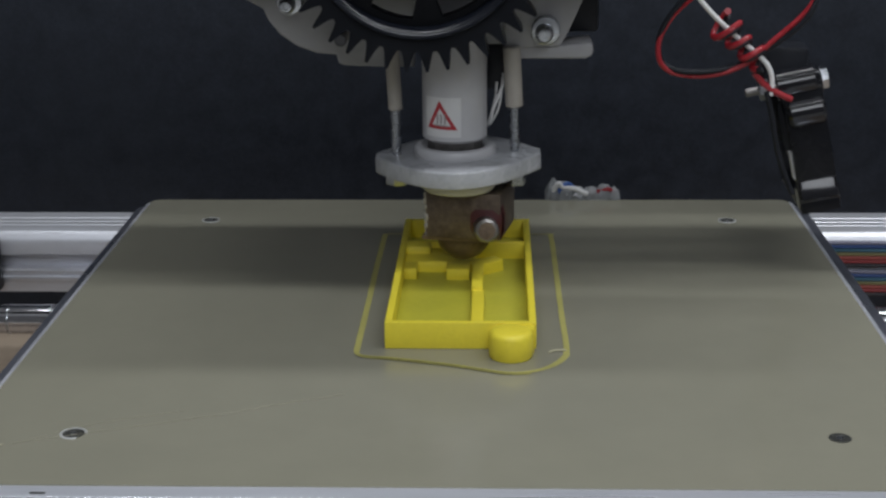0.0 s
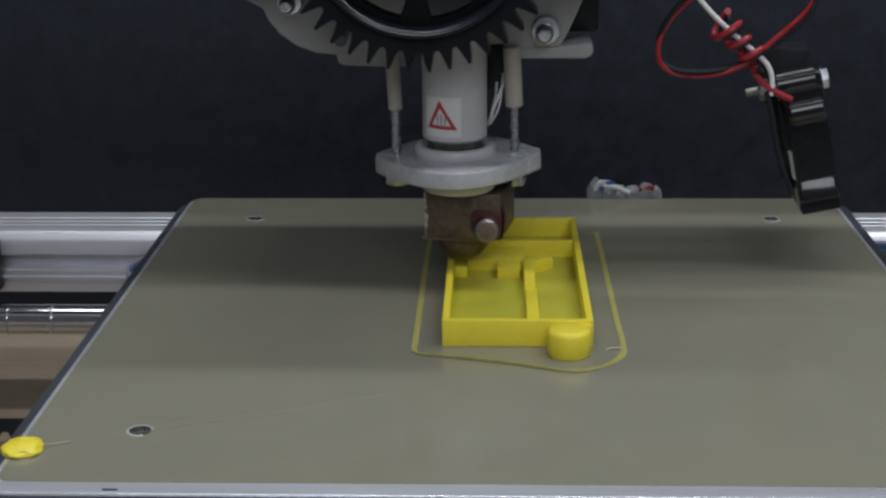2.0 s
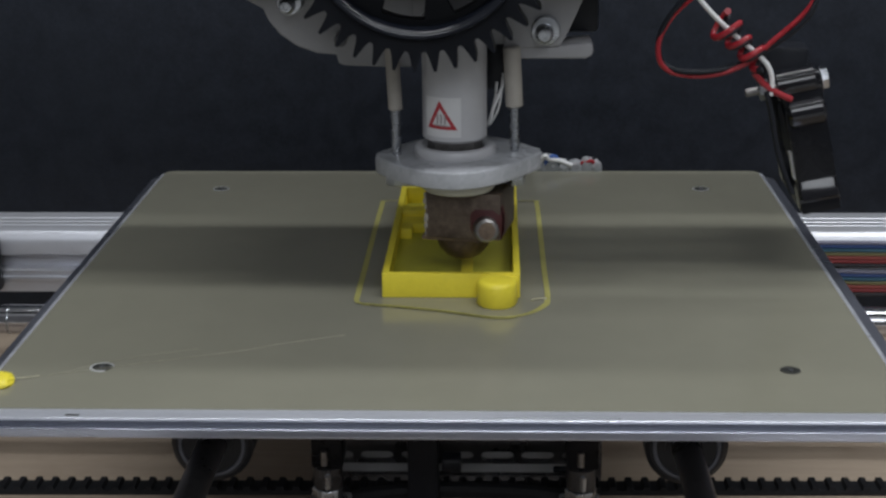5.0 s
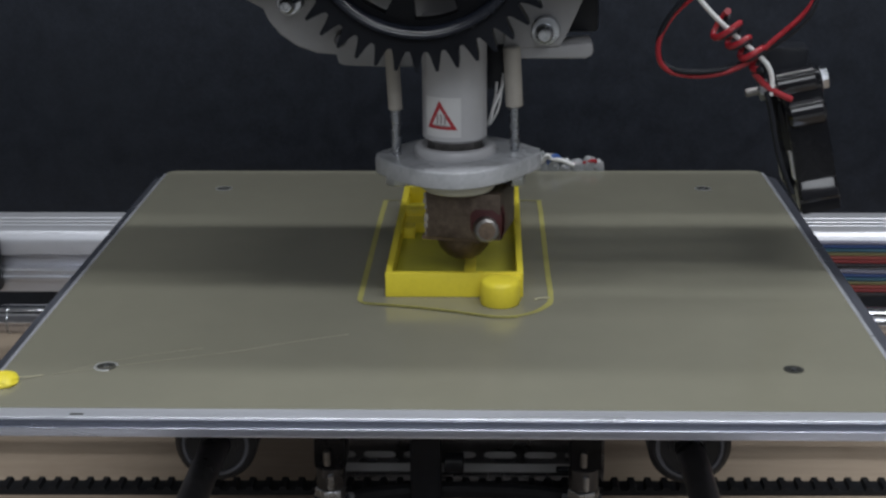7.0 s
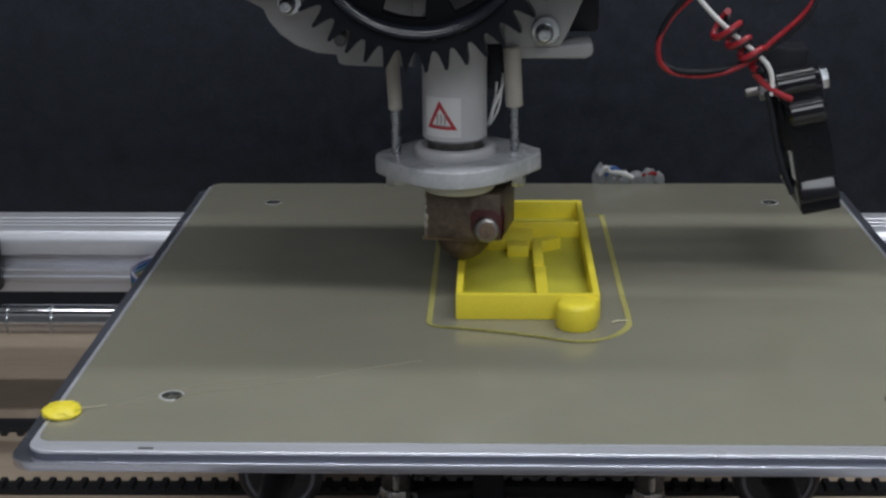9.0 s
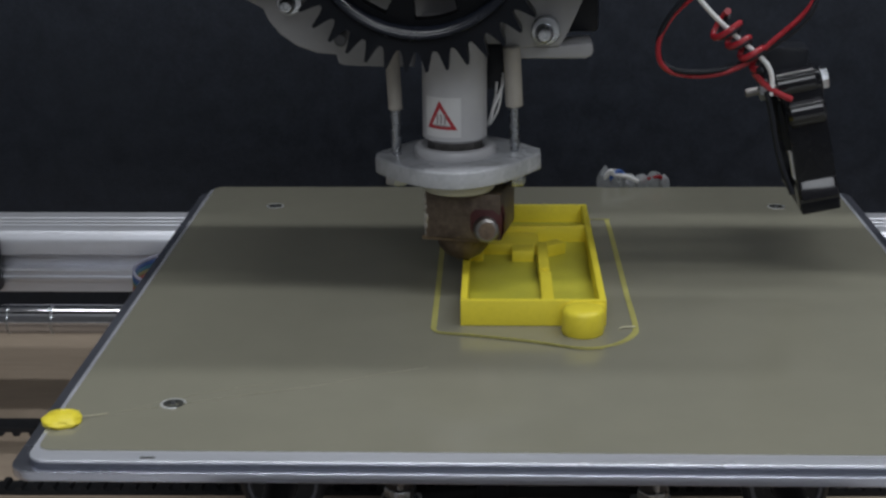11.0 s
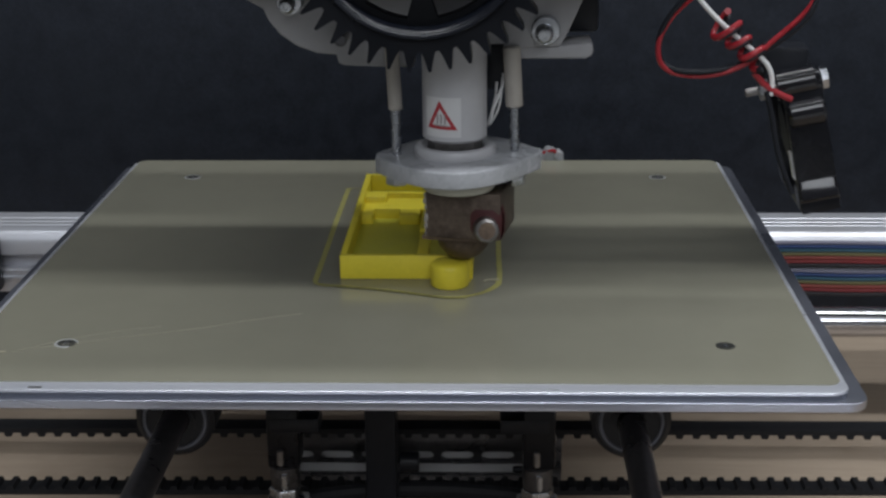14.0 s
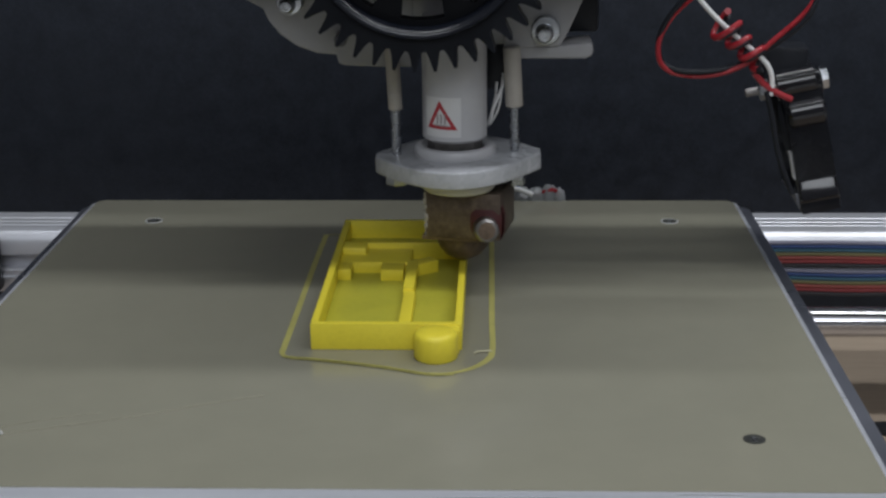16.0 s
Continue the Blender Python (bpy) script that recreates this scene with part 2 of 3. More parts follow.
slab("wall_east", 1600, 1660, -1600, 1600, -750, 1780, PLASTER, "plain pale plaster side wall", "wall")
slab("wall_west", -1660, -1600, -1600, 1600, -750, 1780, PLASTER, "plain pale plaster side wall", "wall")
slab("backdrop", -420, 420, 610, 616, 25, 470, PANEL, "black acrylic panel closing the printer's back", "panel", 0.5)
slab("base_board", -420, 420, 180, 609, 0, 25, WOOD, "pale plywood base board under the machine", "base", 1.0)

table = empty("table", pose(0, 0.1, 0), "pale laminate work table carrying the printer", "table")
part("tabletop", box(-700, 700, -450, 600, -30, 0, 2.0), TABLE, table)
for lx in (-650, 650):
    for ly in (-400, 550):
        part("leg", box(lx - 20, lx + 20, ly - 20, ly + 20, -750, -30, 1.5), ZINC, table)


def extrusion():
    """Slotted aluminium profile that lies across the machine behind the plate."""
    ob = empty("aluminium_rail", pose(0, 0.507, ZB - 0.0466), "slotted silver aluminium profile rail behind the plate", "rail")
    # profile in (y, z): top face with two fine grooves, rounded front edge, slot in the front face
    prof = [(0, -2.6), (0, 5.3), (0.8, 5.9), (4.5, 5.9), (4.5, 10.8), (0.8, 10.8), (0, 11.4), (0, 15.6), (0.25, 17.0), (1.0, 18.4), (2.2, 19.5), (3.8, 20.0),
            (7.5, 20.0), (7.9, 19.4), (8.6, 19.4), (9.0, 20.0), (12.0, 20.0), (12.3, 19.6), (12.8, 19.6), (13.1, 20.0), (16.5, 20.0), (16.9, 19.4), (17.6, 19.4), (18.0, 20.0),
            (24.5, 20.0), (25.5, 19.0), (25.5, -2.6)]
    part("profile", prism(prof, "x", -330, 330, 0), RAIL, ob, smooth=25)
    part("lip", box(-330, 330, -1.1, 0.4, 1.4, 3.4, 0.5), RAIL, ob)
    for sx in (-1, 1):
        part("foot", box(sx * 300 - 12, sx * 300 + 12, 2, 24, -48, -2.6, 1), BLACK, ob)
    return ob


extrusion()


def corner_bracket():
    ob = empty("rail_bracket", pose(-0.1832, 0.4985, ZB - 0.05), "small black bracket clamped to the rail", "bracket")
    part("plate", box(-7, 7, -1, 7.6, 3, 22, 0.8), BLACK, ob)
    part("screw_head", rod((2, -3.2, 12), (2, -0.8, 12), 2.4), ZINC, ob, "zinc screw head")
    return ob


corner_bracket()


def guide_rod():
    ob = empty("guide_rod", pose(0, 0.475, ZB - 0.048), "polished steel guide rod running across the machine", "rod")
    part("shaft", rod((-330, 0, 0), (330, 0, 0), 5.0, 40), STEEL, ob)
    for x in (-164.5, -149.5):
        part("clip_ring", lathe([(5.0, -0.5), (5.04, -0.3), (5.04, 0.3), (5.0, 0.5)], (x, 0, 0), (1, 0, 0)), ZINC, ob, "dull clip ring")
    for sx in (-1, 1):
        part("support", box(sx * 310 - 8, sx * 310 + 8, -9, 9, -47, 8, 1.5), BLACK, ob, "black rod support")
    return ob


back_rod = guide_rod()
tagged(back_rod, group="guide rods")
copy_thing(back_rod, pose(0, 0.213, ZB - 0.048))


# ---------------- build plate ----------------
PLATE_LABEL = "silver aluminium build plate with a khaki film"
plate = empty("build_plate", pose(-0.0084, 0.3536, ZB), PLATE_LABEL, "print bed")


def build_plate():
    y0, y1 = -104.3, 100.3
    part("heater_plate", prism(rounded(-103.9, 103.8, y0 - 1.9, y1, 5), "z", -3.9, -1.9, 0.15), ALU_SIDE, plate, "sawn aluminium lower plate")
    part("top_plate", prism(rounded(-100.7, 100.0, y0 - 0.3, y1, 4.5), "z", -0.85, -0.2, 0.25), ALU, plate, "bright aluminium edge")
    # dark tone stands in for reflection and shade below the bright edge
    part("dark_layer", prism(rounded(-100.6, 99.9, y0 - 0.1, y1, 4.5), "z", -1.9, -0.85, 0), DARK_BLUE_GREY, plate, "blue-grey layer, painted dark for shade under the edge")
    part("film", prism(rounded(-99.5, 98.8, y0 + 4.4, y1 - 0.3, 3), "z", -0.2, 0.0, 0), SHEET, plate, "khaki matt film")
    part("edge_notch", prism(rounded(-78.2, -75.2, y0 + 0.9, y0 + 1.6, 0.25), "z", -0.26, -0.12, 0), HOLE, plate, "small dark notch")
    for x, y, scraped in ((-76.93, 76.93, 1), (76.93, 76.93, 1), (-76.93, -76.93, 2), (76.93, -76.93, 0)):
        screw = part("screw", lathe([(0, 0.05), (1.1, 0.05), (1.2, 0.12), (2.0, 0.14), (2.25, 0.1), (2.25, 0.0)], (x, y, 0), (0, 0, 1), 28), HOLE, plate, "dark countersunk screw")
        if scraped:
            rim = lathe([(2.2, 0.02), (2.25, 0.16), (2.5 + 0.1 * scraped, 0.16), (2.6 + 0.1 * scraped, 0.02)], (x, y, 0), (0, 0, 1), 28)
            if scraped == 2:
                bmesh.ops.delete(rim, geom=[f for f in rim.faces if f.calc_center_median().x > (x + 1.2) * MM and f.calc_center_median().y < y * MM], context="FACES")
            part("rim", rim, SCRAPED, screw, "scraped white rim")
        part("socket", prism([(x + a, y + b) for a, b in hexagon(0.7)], "z", 0.06, 0.16, 0), ZINC, screw)
    for sx in (-58.3, 58.3):
        for by in (-39, 60):
            housing = lathe([(5.0, -13), (9.0, -13), (10.2, -12.0), (10.2, 12.0), (9.0, 13), (5.0, 13)], (sx, by, -30.5), (0, 1, 0), 36)
            bearing = part("bearing", housing, BLACK, plate, "black linear bearing housing")
            part("inner_ring", lathe([(3.7, -13.3), (5.3, -13.3), (5.3, -12.6)], (sx, by, -30.5), (0, 1, 0), 36), BLACK, bearing)
            part("saddle", box(sx - 10.1, sx + 10.1, by - 12.6, by + 12.6, -30, -4.3, 0.8), BLACK, bearing)
            part("seal_ring", lathe([(7.4, -13.0), (7.5, -13.5), (8.2, -13.5), (8.3, -13.0)], (sx, by, -30.5), (0, 1, 0), 36), DARK_BLUE_GREY, bearing, "dull grey seal ring")
    part("carrier", box(-74, 74, -32, 68, -9.5, -4.3, 0.8), BLACK, plate, "black carrier plate")


build_plate()


def glued_plug():
    """Lump of milky glue over the wire ends at the back edge of the plate."""
    ob = empty("wire_joint", pose(-0.0084, 0.3536, ZB), "milky glued wire joint with blue and red wires", "wiring")
    for x, w, h in ((26.5, 4, 6.0), (30, 4.4, 5.4), (34, 4.6, 3.6), (38, 4.6, 3.2), (42, 4.4, 4.4), (45, 3.4, 3.4)):
        one = bmesh.new()
        bmesh.ops.create_icosphere(one, subdivisions=3, radius=1.0)
        for v in one.verts:
            v.co *= 1 + 0.22 * noise.noise(v.co * 2.3 + Vector((x, 0, 0)))
        bmesh.ops.transform(one, verts=one.verts[:], matrix=Matrix.Translation((x * MM, 102 * MM, 0.3 * MM)) @ Matrix.Diagonal((w * 0.68 * MM, 2.6 * MM, h * MM, 1)))
        part("glue_lump", one, CLEAR, ob)
    part("blue_wire", strand([(27, 101.2, 1.4), (29.5, 100.4, 4.2), (31, 100.8, 4.8), (33, 101.6, 2.6), (34, 103, 0)], 0.85), BLUE, ob, "blue wire")
    part("red_wire", strand([(38, 103, 1), (41, 100.7, 2.6), (43.5, 100.6, 3.2), (45.5, 101.6, 1.5)], 0.7), RED, ob, "red wire")
    part("white_wire", strand([(26, 100.5, 2.5), (28, 99.4, 5.4), (29, 100, 4.2), (33, 100.2, 3.4), (37, 100, 1.8)], 0.75), WIRE_WHITE, ob, "white wire")
    part("tab", box(25, 46, 100.6, 103.5, -3.4, 0.6, 0.5), CLEAR, ob)
    return ob


wire_joint = glued_plug()


# ---------------- printed tray ----------------
def printed_tray():
    ob = empty("printed_tray", pose(-0.0084, 0.3536, ZB), "half-printed bright yellow plastic tray on the build plate", "printed part")
    x0, x1, y0, y1, h, w = -17.2, 17.8, -28.9, 56.6, 6.5, 1.7
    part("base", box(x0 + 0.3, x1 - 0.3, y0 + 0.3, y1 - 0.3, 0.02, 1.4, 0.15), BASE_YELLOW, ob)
    part("wall", box(x0, x1, y0, y0 + w, 0.02, h, 0.3), YELLOW, ob)
    part("wall", box(x0, x1, y1 - w, y1, 0.02, h, 0.3), YELLOW, ob)
    part("wall", box(x0, x0 + w, y0 + w - 0.3, y1 - w + 0.3, 0.02, h - 0.03, 0.3), YELLOW, ob)
    part("wall", box(x1 - w, x1, y0 + w - 0.3, y1 - w + 0.3, 0.02, h - 0.03, 0.3), YELLOW, ob)
    part("partition", box(x0 + w - 0.2, x1 - w + 0.2, 35.4, 37.2, 1.2, 6.0, 0.25), YELLOW, ob)
    part("ledge", box(x0 + w - 0.2, 3.0, 23.4, 35.6, 1.2, 4.4, 0.4), YELLOW, ob)
    rib = box(2.6, 5.6, y0 + w - 0.2, 2.0, 1.2, 3.9, 0.35)
    box(2.4, 5.2, 1.6, 24.0, 1.2, 4.9, 0.35, rib)
    part("rib", rib, YELLOW, ob)
    part("block", box(-4.4, 1.6, 17.0, 23.5, 1.2, 4.38, 0.35), YELLOW, ob)
    part("block", box(x0 + w - 0.2, x0 + w + 3.4, 17.5, 23.5, 1.2, 4.38, 0.35), YELLOW, ob)
    part("block", box(x0 + w - 0.2, x0 + w + 6.6, 30.0, 36.4, 1.2, 6.4, 1.1), YELLOW, ob)
    part("tab", box(3.2, 10.0, 22.5, 26.5, 1.2, 4.6, 0.4, turn=pose(0, 0, 0, 0, 0, 38)), YELLOW, ob)
    boss = lathe([(4.8, 0.02), (5.0, 0.4), (5.0, 5.0), (4.8, 5.7), (4.3, 6.2), (3.4, 6.45), (1.5, 6.5), (0, 6.5)], (11.9, -33.0, 0), (0, 0, 1), 48)
    box(9.5, 17.2, -31.5, -28.4, 0.02, 5.9, 0.3, boss)
    part("boss", boss, YELLOW, ob, "round yellow corner boss")
    return ob


tray = printed_tray()


def skirt_line():
    """The flat outline that the nozzle laid round the tray."""
    ob = empty("skirt_line", pose(-0.0084, 0.3536, ZB), "thin flattened yellow outline laid round the tray", "print outline")
    path = [(-23.4, 62, 0.12), (-23.6, 30, 0.12), (-23.5, 0, 0.12), (-23.5, -26, 0.12), (-23.3, -31.5, 0.12), (-21.5, -33.2, 0.12), (-15, -34.6, 0.12),
            (-2, -38.2, 0.12), (6, -41.3, 0.12), (11, -43.0, 0.12), (16, -42.6, 0.12), (20.5, -39.6, 0.12), (23.8, -34.5, 0.12), (24.9, -28, 0.12),
            (24.7, -5, 0.12), (24.6, 30, 0.12), (24.3, 60, 0.12), (22.5, 62.6, 0.12), (0, 63, 0.12), (-21, 63, 0.12), (-23.4, 61.5, 0.12)]
    flat = [(x, y, 0.05) for x, y, _ in path]
    part("line", strand(flat, 0.8, 8, flat=0.06), SKIRT_YELLOW, ob)
    front = [(x + 0.2, y - 1.0, 0.06) for x, y, _ in path[4:11]]
    part("second_line", strand(front, 0.7, 8, flat=0.06), SKIRT_YELLOW, ob)
    part("loose_end", strand([(20.6, -31.6, 0.3), (21.6, -30.6, 0.4), (23.4, -30.3, 0.4), (24.6, -29.8, 0.2)], 0.2, 8), STRAND, ob, "pale loose end")
    return ob


skirt = skirt_line()


def drip():
    """Purged blob of plastic at the plate's edge."""
    ob = empty("plastic_blob", pose(-0.0084, 0.3536, ZB), "flattened yellow blob of purged plastic on the plate's edge", "plastic blob")
    bm = bmesh.new()
    bmesh.ops.create_icosphere(bm, subdivisions=4, radius=1.0)
    for v in bm.verts:
        v.co *= 1 + 0.16 * noise.noise(v.co * 1.7) + 0.05 * noise.noise(v.co * 6)
        v.co.z = max(v.co.z, -0.35)
    bmesh.ops.transform(bm, verts=bm.verts[:], matrix=Matrix.Translation((-97.9 * MM, -86.6 * MM, 0.55 * MM)) @ pose(0, 0, 0, 0, 0, 12) @ Matrix.Diagonal((4.2 * MM, 4.2 * MM, 1.55 * MM, 1)))
    part("lump", bm, YELLOW, ob)
    part("coil", strand([(-100.0, -86.6, 1.5), (-98.4, -88.3, 1.65), (-96.0, -87.5, 1.65), (-96.3, -85.0, 1.65), (-98.8, -84.8, 1.6)], 0.45), YELLOW, ob)
    part("tail", strand([(-94.2, -85.6, 0.9), (-92.4, -84.4, 0.5), (-89.5, -82.8, 0.3)], 0.09), STRAND, ob, "pale hair drawn from the blob")
    return ob


blob = drip()


def hairs():
    """Fine pale plastic hairs drawn over the plate."""
    ob = empty("filament_hairs", pose(-0.0084, 0.3536, ZB), "fine pale plastic hairs stretched over the plate", "plastic hair")
    part("hair", strand([(-84, -80.5, 0.1), (-72, -75.8, 0.1), (-60, -71.4, 0.1), (-46, -66.0, 0.1), (-38, -61.8, 0.1), (-24, -56, 0.1)], 0.07, 6), HAIR, ob)
    part("hair", strand([(-88, -82.5, 0.1), (-78, -75, 0.1), (-68, -69.5, 0.1), (-57, -65.5, 0.1)], 0.05, 6), HAIR, ob)
    return ob


hair = hairs()


# ---------------- cross carriage under the plate ----------------
def cross_carriage():
    ob = empty("cross_carriage", pose(-0.0084, 0.4, ZB - 0.07), "dark carriage with rods and bolts beneath the plate", "carriage")
    for sx in (-58.3, 58.3):
        part("slide_rod", rod((sx, -190, 39.5), (sx, 84, 39.5), 3.5, 32), DARK_STEEL, ob, "dark oily slide rod")
    for ly in (-187, 76):
        part("cross_bar", box(-78, 78, ly - 7, ly + 7, 27.1, 45, 1.2), BLACK, ob)
    for sx in (-35.7, 35.7):
        stud = part("stud", rod((sx, -14, -10), (sx, -14, 22), 2.9, 28), ZINC, ob, "zinc bolt")
        side = -1 if sx > 0 else 1
        part("nut", prism([(sx + a, -14 + b) for a, b in hexagon(4.6, 0.2)], "z", 1.2, 4.6, 0.5), ZINC, stud, "bright zinc nut")
        part("washer", rod((sx, -14, -0.6), (sx, -14, 1.2), 5.2, 32), ZINC, stud)
        part("foot_block", box(sx - 5.8, sx + 5.8, -21, -7, -12, -0.7, 0.8), WHITE, stud, "pale block under the bolt")
        part("sleeve", lathe([(3.0, 4.7), (4.0, 4.8), (4.2, 5.4), (4.2, 11.0), (3.6, 11.6), (3.0, 11.6)], (sx, -14, 0), (0, 0, 1), 28), DARK_STEEL, stud)
        part("clamp", box(sx - 4.2, sx + 4.8, -18.2, -8, 11.8, 30, 1.0), FAN, stud, "black clamp on the bolt")
        part("clamp_ear", box(sx + side * 3.6 - 7.0, sx + side * 3.6 + 7.0, -18.5, -9.5, 22.6, 27.0, 1.0), BLACK, stud, "black ear of the clamp")
        # both pins are added to give the bolt shaft its bright highlights
        part("pin", rod((sx - 0.4, -18.7, 13.0), (sx - 0.4, -18.7, 17.6), 1.0, 16), GRIMY, stud, "thin pin added for a highlight on the bolt")
        part("pin", rod((sx + 0.4, -18.2, 5.4), (sx + 0.4, -18.2, 10.0), 0.9, 16), ZINC, stud)
    strip = bmesh.new()
    box(-44, 44, 20, 22, -0.6, 7.4, 0.2, strip)
    box(-44, 44, 20, 22, -4.5, -3.5, 0.2, strip)
    box(-44, 44, 20, 22, -12.5, -8.2, 0.2, strip)
    for mid in (-30.75, -18.45, -6.15, 6.15, 18.45, 30.75):
        # a web between two round-ended slots
        half = [(1.15 + 1.4 - 1.4 * math.cos(a), -2.0 + 1.4 * math.sin(a)) for a in (-1.57, -1.1, -0.6, 0.0, 0.6, 1.1, 1.57)]
        prism([(mid + u, v) for u, v in half] + [(mid - u, v) for u, v in half[::-1]], "y", 20.05, 21.95, 0, strip)
    for sx in (-1, 1):
        end = [(sx * (37.5 - 1.8 + 1.8 * math.cos(a)), -6.35 + 1.85 * math.sin(a)) for a in (-1.57, -1.1, -0.6, 0.0, 0.6, 1.1, 1.57)]
        prism(end + [(sx * 44, -4.5), (sx * 44, -8.2)], "y", 20.05, 21.95, 0, strip)
        box(min(sx * 37, sx * 44), max(sx * 37, sx * 44), 20.05, 21.95, -3.4, -0.6, 0, strip)
    # added plate: its pale colour replaces the brightness seen through the slots
    part("slot_backing", box(-40, 40, 24, 27, -9.5, 0.8, 0.5), PLASTER, ob, "pale backing that stands in for lit wood behind the slots")
    part("slotted_strip", strip, DARK_STEEL, ob, "perforated dark steel strip")
    part("stop_pin", rod((29.0, 12, -2.4), (36, 12, -2.4), 1.0), BLACK, ob, "short black stop pin")
    part("belt_post", box(-14.0, -5, -2, 8, -16, 30, 1.0), BLACK, ob, "black belt post")
    part("knob", rod((-4, 0, 5.5), (1.6, 0, 5.5), 3.0), BLACK, ob)
    part("bridge", strand([(-38, 6, -11), (-26, 6, -8.4), (-10, 6, -6.6), (8, 6, -6.4), (24, 6, -7.4), (36, 6, -9.5)], 2.5, 10), RUBBER, ob, "arched black belt end")
    return ob


carriage = cross_carriage()


def timing_belt(name, z, teeth_up, label):
    """A toothed belt run, 5 mm pitch."""
    ob = empty(name, pose(0, 0.412, ZB + z), label, "belt")
    part("band", box(-330, 330, -3.5, 3.5, -0.8, 0.8, 0.15), RUBBER, ob)
    s = 1 if teeth_up else -1
    tooth = None
    for k in range(120):
        x = -297.5 + 5 * k
        if tooth is None:
            prof = [(-1.35, 0.5 * s), (-0.85, 2.0 * s), (0.85, 2.0 * s), (1.35, 0.5 * s)]
            tooth = part("tooth", prism(prof, "y", -3.5, 3.5, 0), RUBBER, ob, smooth=0)
            tooth.location.x = x * MM
        else:
            t = new("tooth", tooth.data)
            t.parent = ob
            t.location.x = x * MM
    return ob


belt_upper = timing_belt("timing_belt", -0.0555, False, "black toothed rubber belt, upper run with teeth downward")
belt_lower = timing_belt("timing_belt", -0.0755, True, "black toothed rubber belt, lower run with teeth upward")


tagged(belt_upper, group="belt runs")
tagged(belt_lower, group="belt runs")


def belt_pulley(x):
    ob = empty("belt_pulley", pose(x, 0.412, 0.025), "black belt pulley on an upright bracket", "pulley", "belt pulleys")
    part("bracket", box(-9, 9, 7, 13, 0, 46, 1.0), BLACK, ob)
    part("wheel", lathe([(0, -5), (10.6, -5), (10.6, -4.2), (9.4, -4), (9.4, 4), (10.6, 4.2), (10.6, 5), (0, 5)], (0, 0, 29.3), (0, 1, 0), 40), ZINC, ob, "zinc toothed wheel")
    part("axle", rod((0, -6, 29.3), (0, 12, 29.3), 2.5), STEEL, ob)
    return ob


belt_pulley(-0.352)
belt_pulley(0.352)


def ribbon_cable():
    """Flat multicoloured cable: two runs joined by a rolling bend."""
    ob = empty("ribbon_cable", pose(0, 0.4985, ZB - 0.038), "flat multicoloured ribbon cable looping along the rail", "cable")
    cols = [(0.26, 0.26, 0.34), (0.04, 0.085, 0.25), (0.045, 0.14, 0.21), (0.22, 0.20, 0.09), (0.36, 0.08, 0.065), (0.30, 0.04, 0.045), (0.034, 0.032, 0.040)]
    for k in range(7):
        m = mat("ribbon_strand_colour", cols[k], 0.4, vary=0.08, grain=60)
        zu, zl = 10.0 - 1.34 * k, 0.4 - 1.34 * k
        y0 = -0.3 - 0.05 * k
        ripple = lambda x: 0.35 * math.sin(x * 0.055 + 1.0) + 0.2 * math.sin(x * 0.14)
        upper = [(x, y0, zu + ripple(x)) for x in range(260, -95, -25)]
        lower = [(x, y0 - 0.4, zl + ripple(x + 40)) for x in range(-65, 265, 25)]
        pts = upper + [(-121, y0 - 0.2, zu - 4.4), (-130.8, y0 - 2.6, (zu + zl) / 2 - 4.2), (-123, y0 - 5.5, zl - 3.4), (-92, y0 - 2.5, zl - 0.6)] + lower
        part("strand", strand(pts, 0.68, 8, steps=5), m, ob)
    return ob


ribbon = ribbon_cable()


# ---------------- extruder ----------------
EX = Vector((-0.0104, 0.373, ZB))
extruder = empty("extruder", Matrix.Translation(EX), "grey-white plastic extruder with black gear and brass nozzle", "extruder")


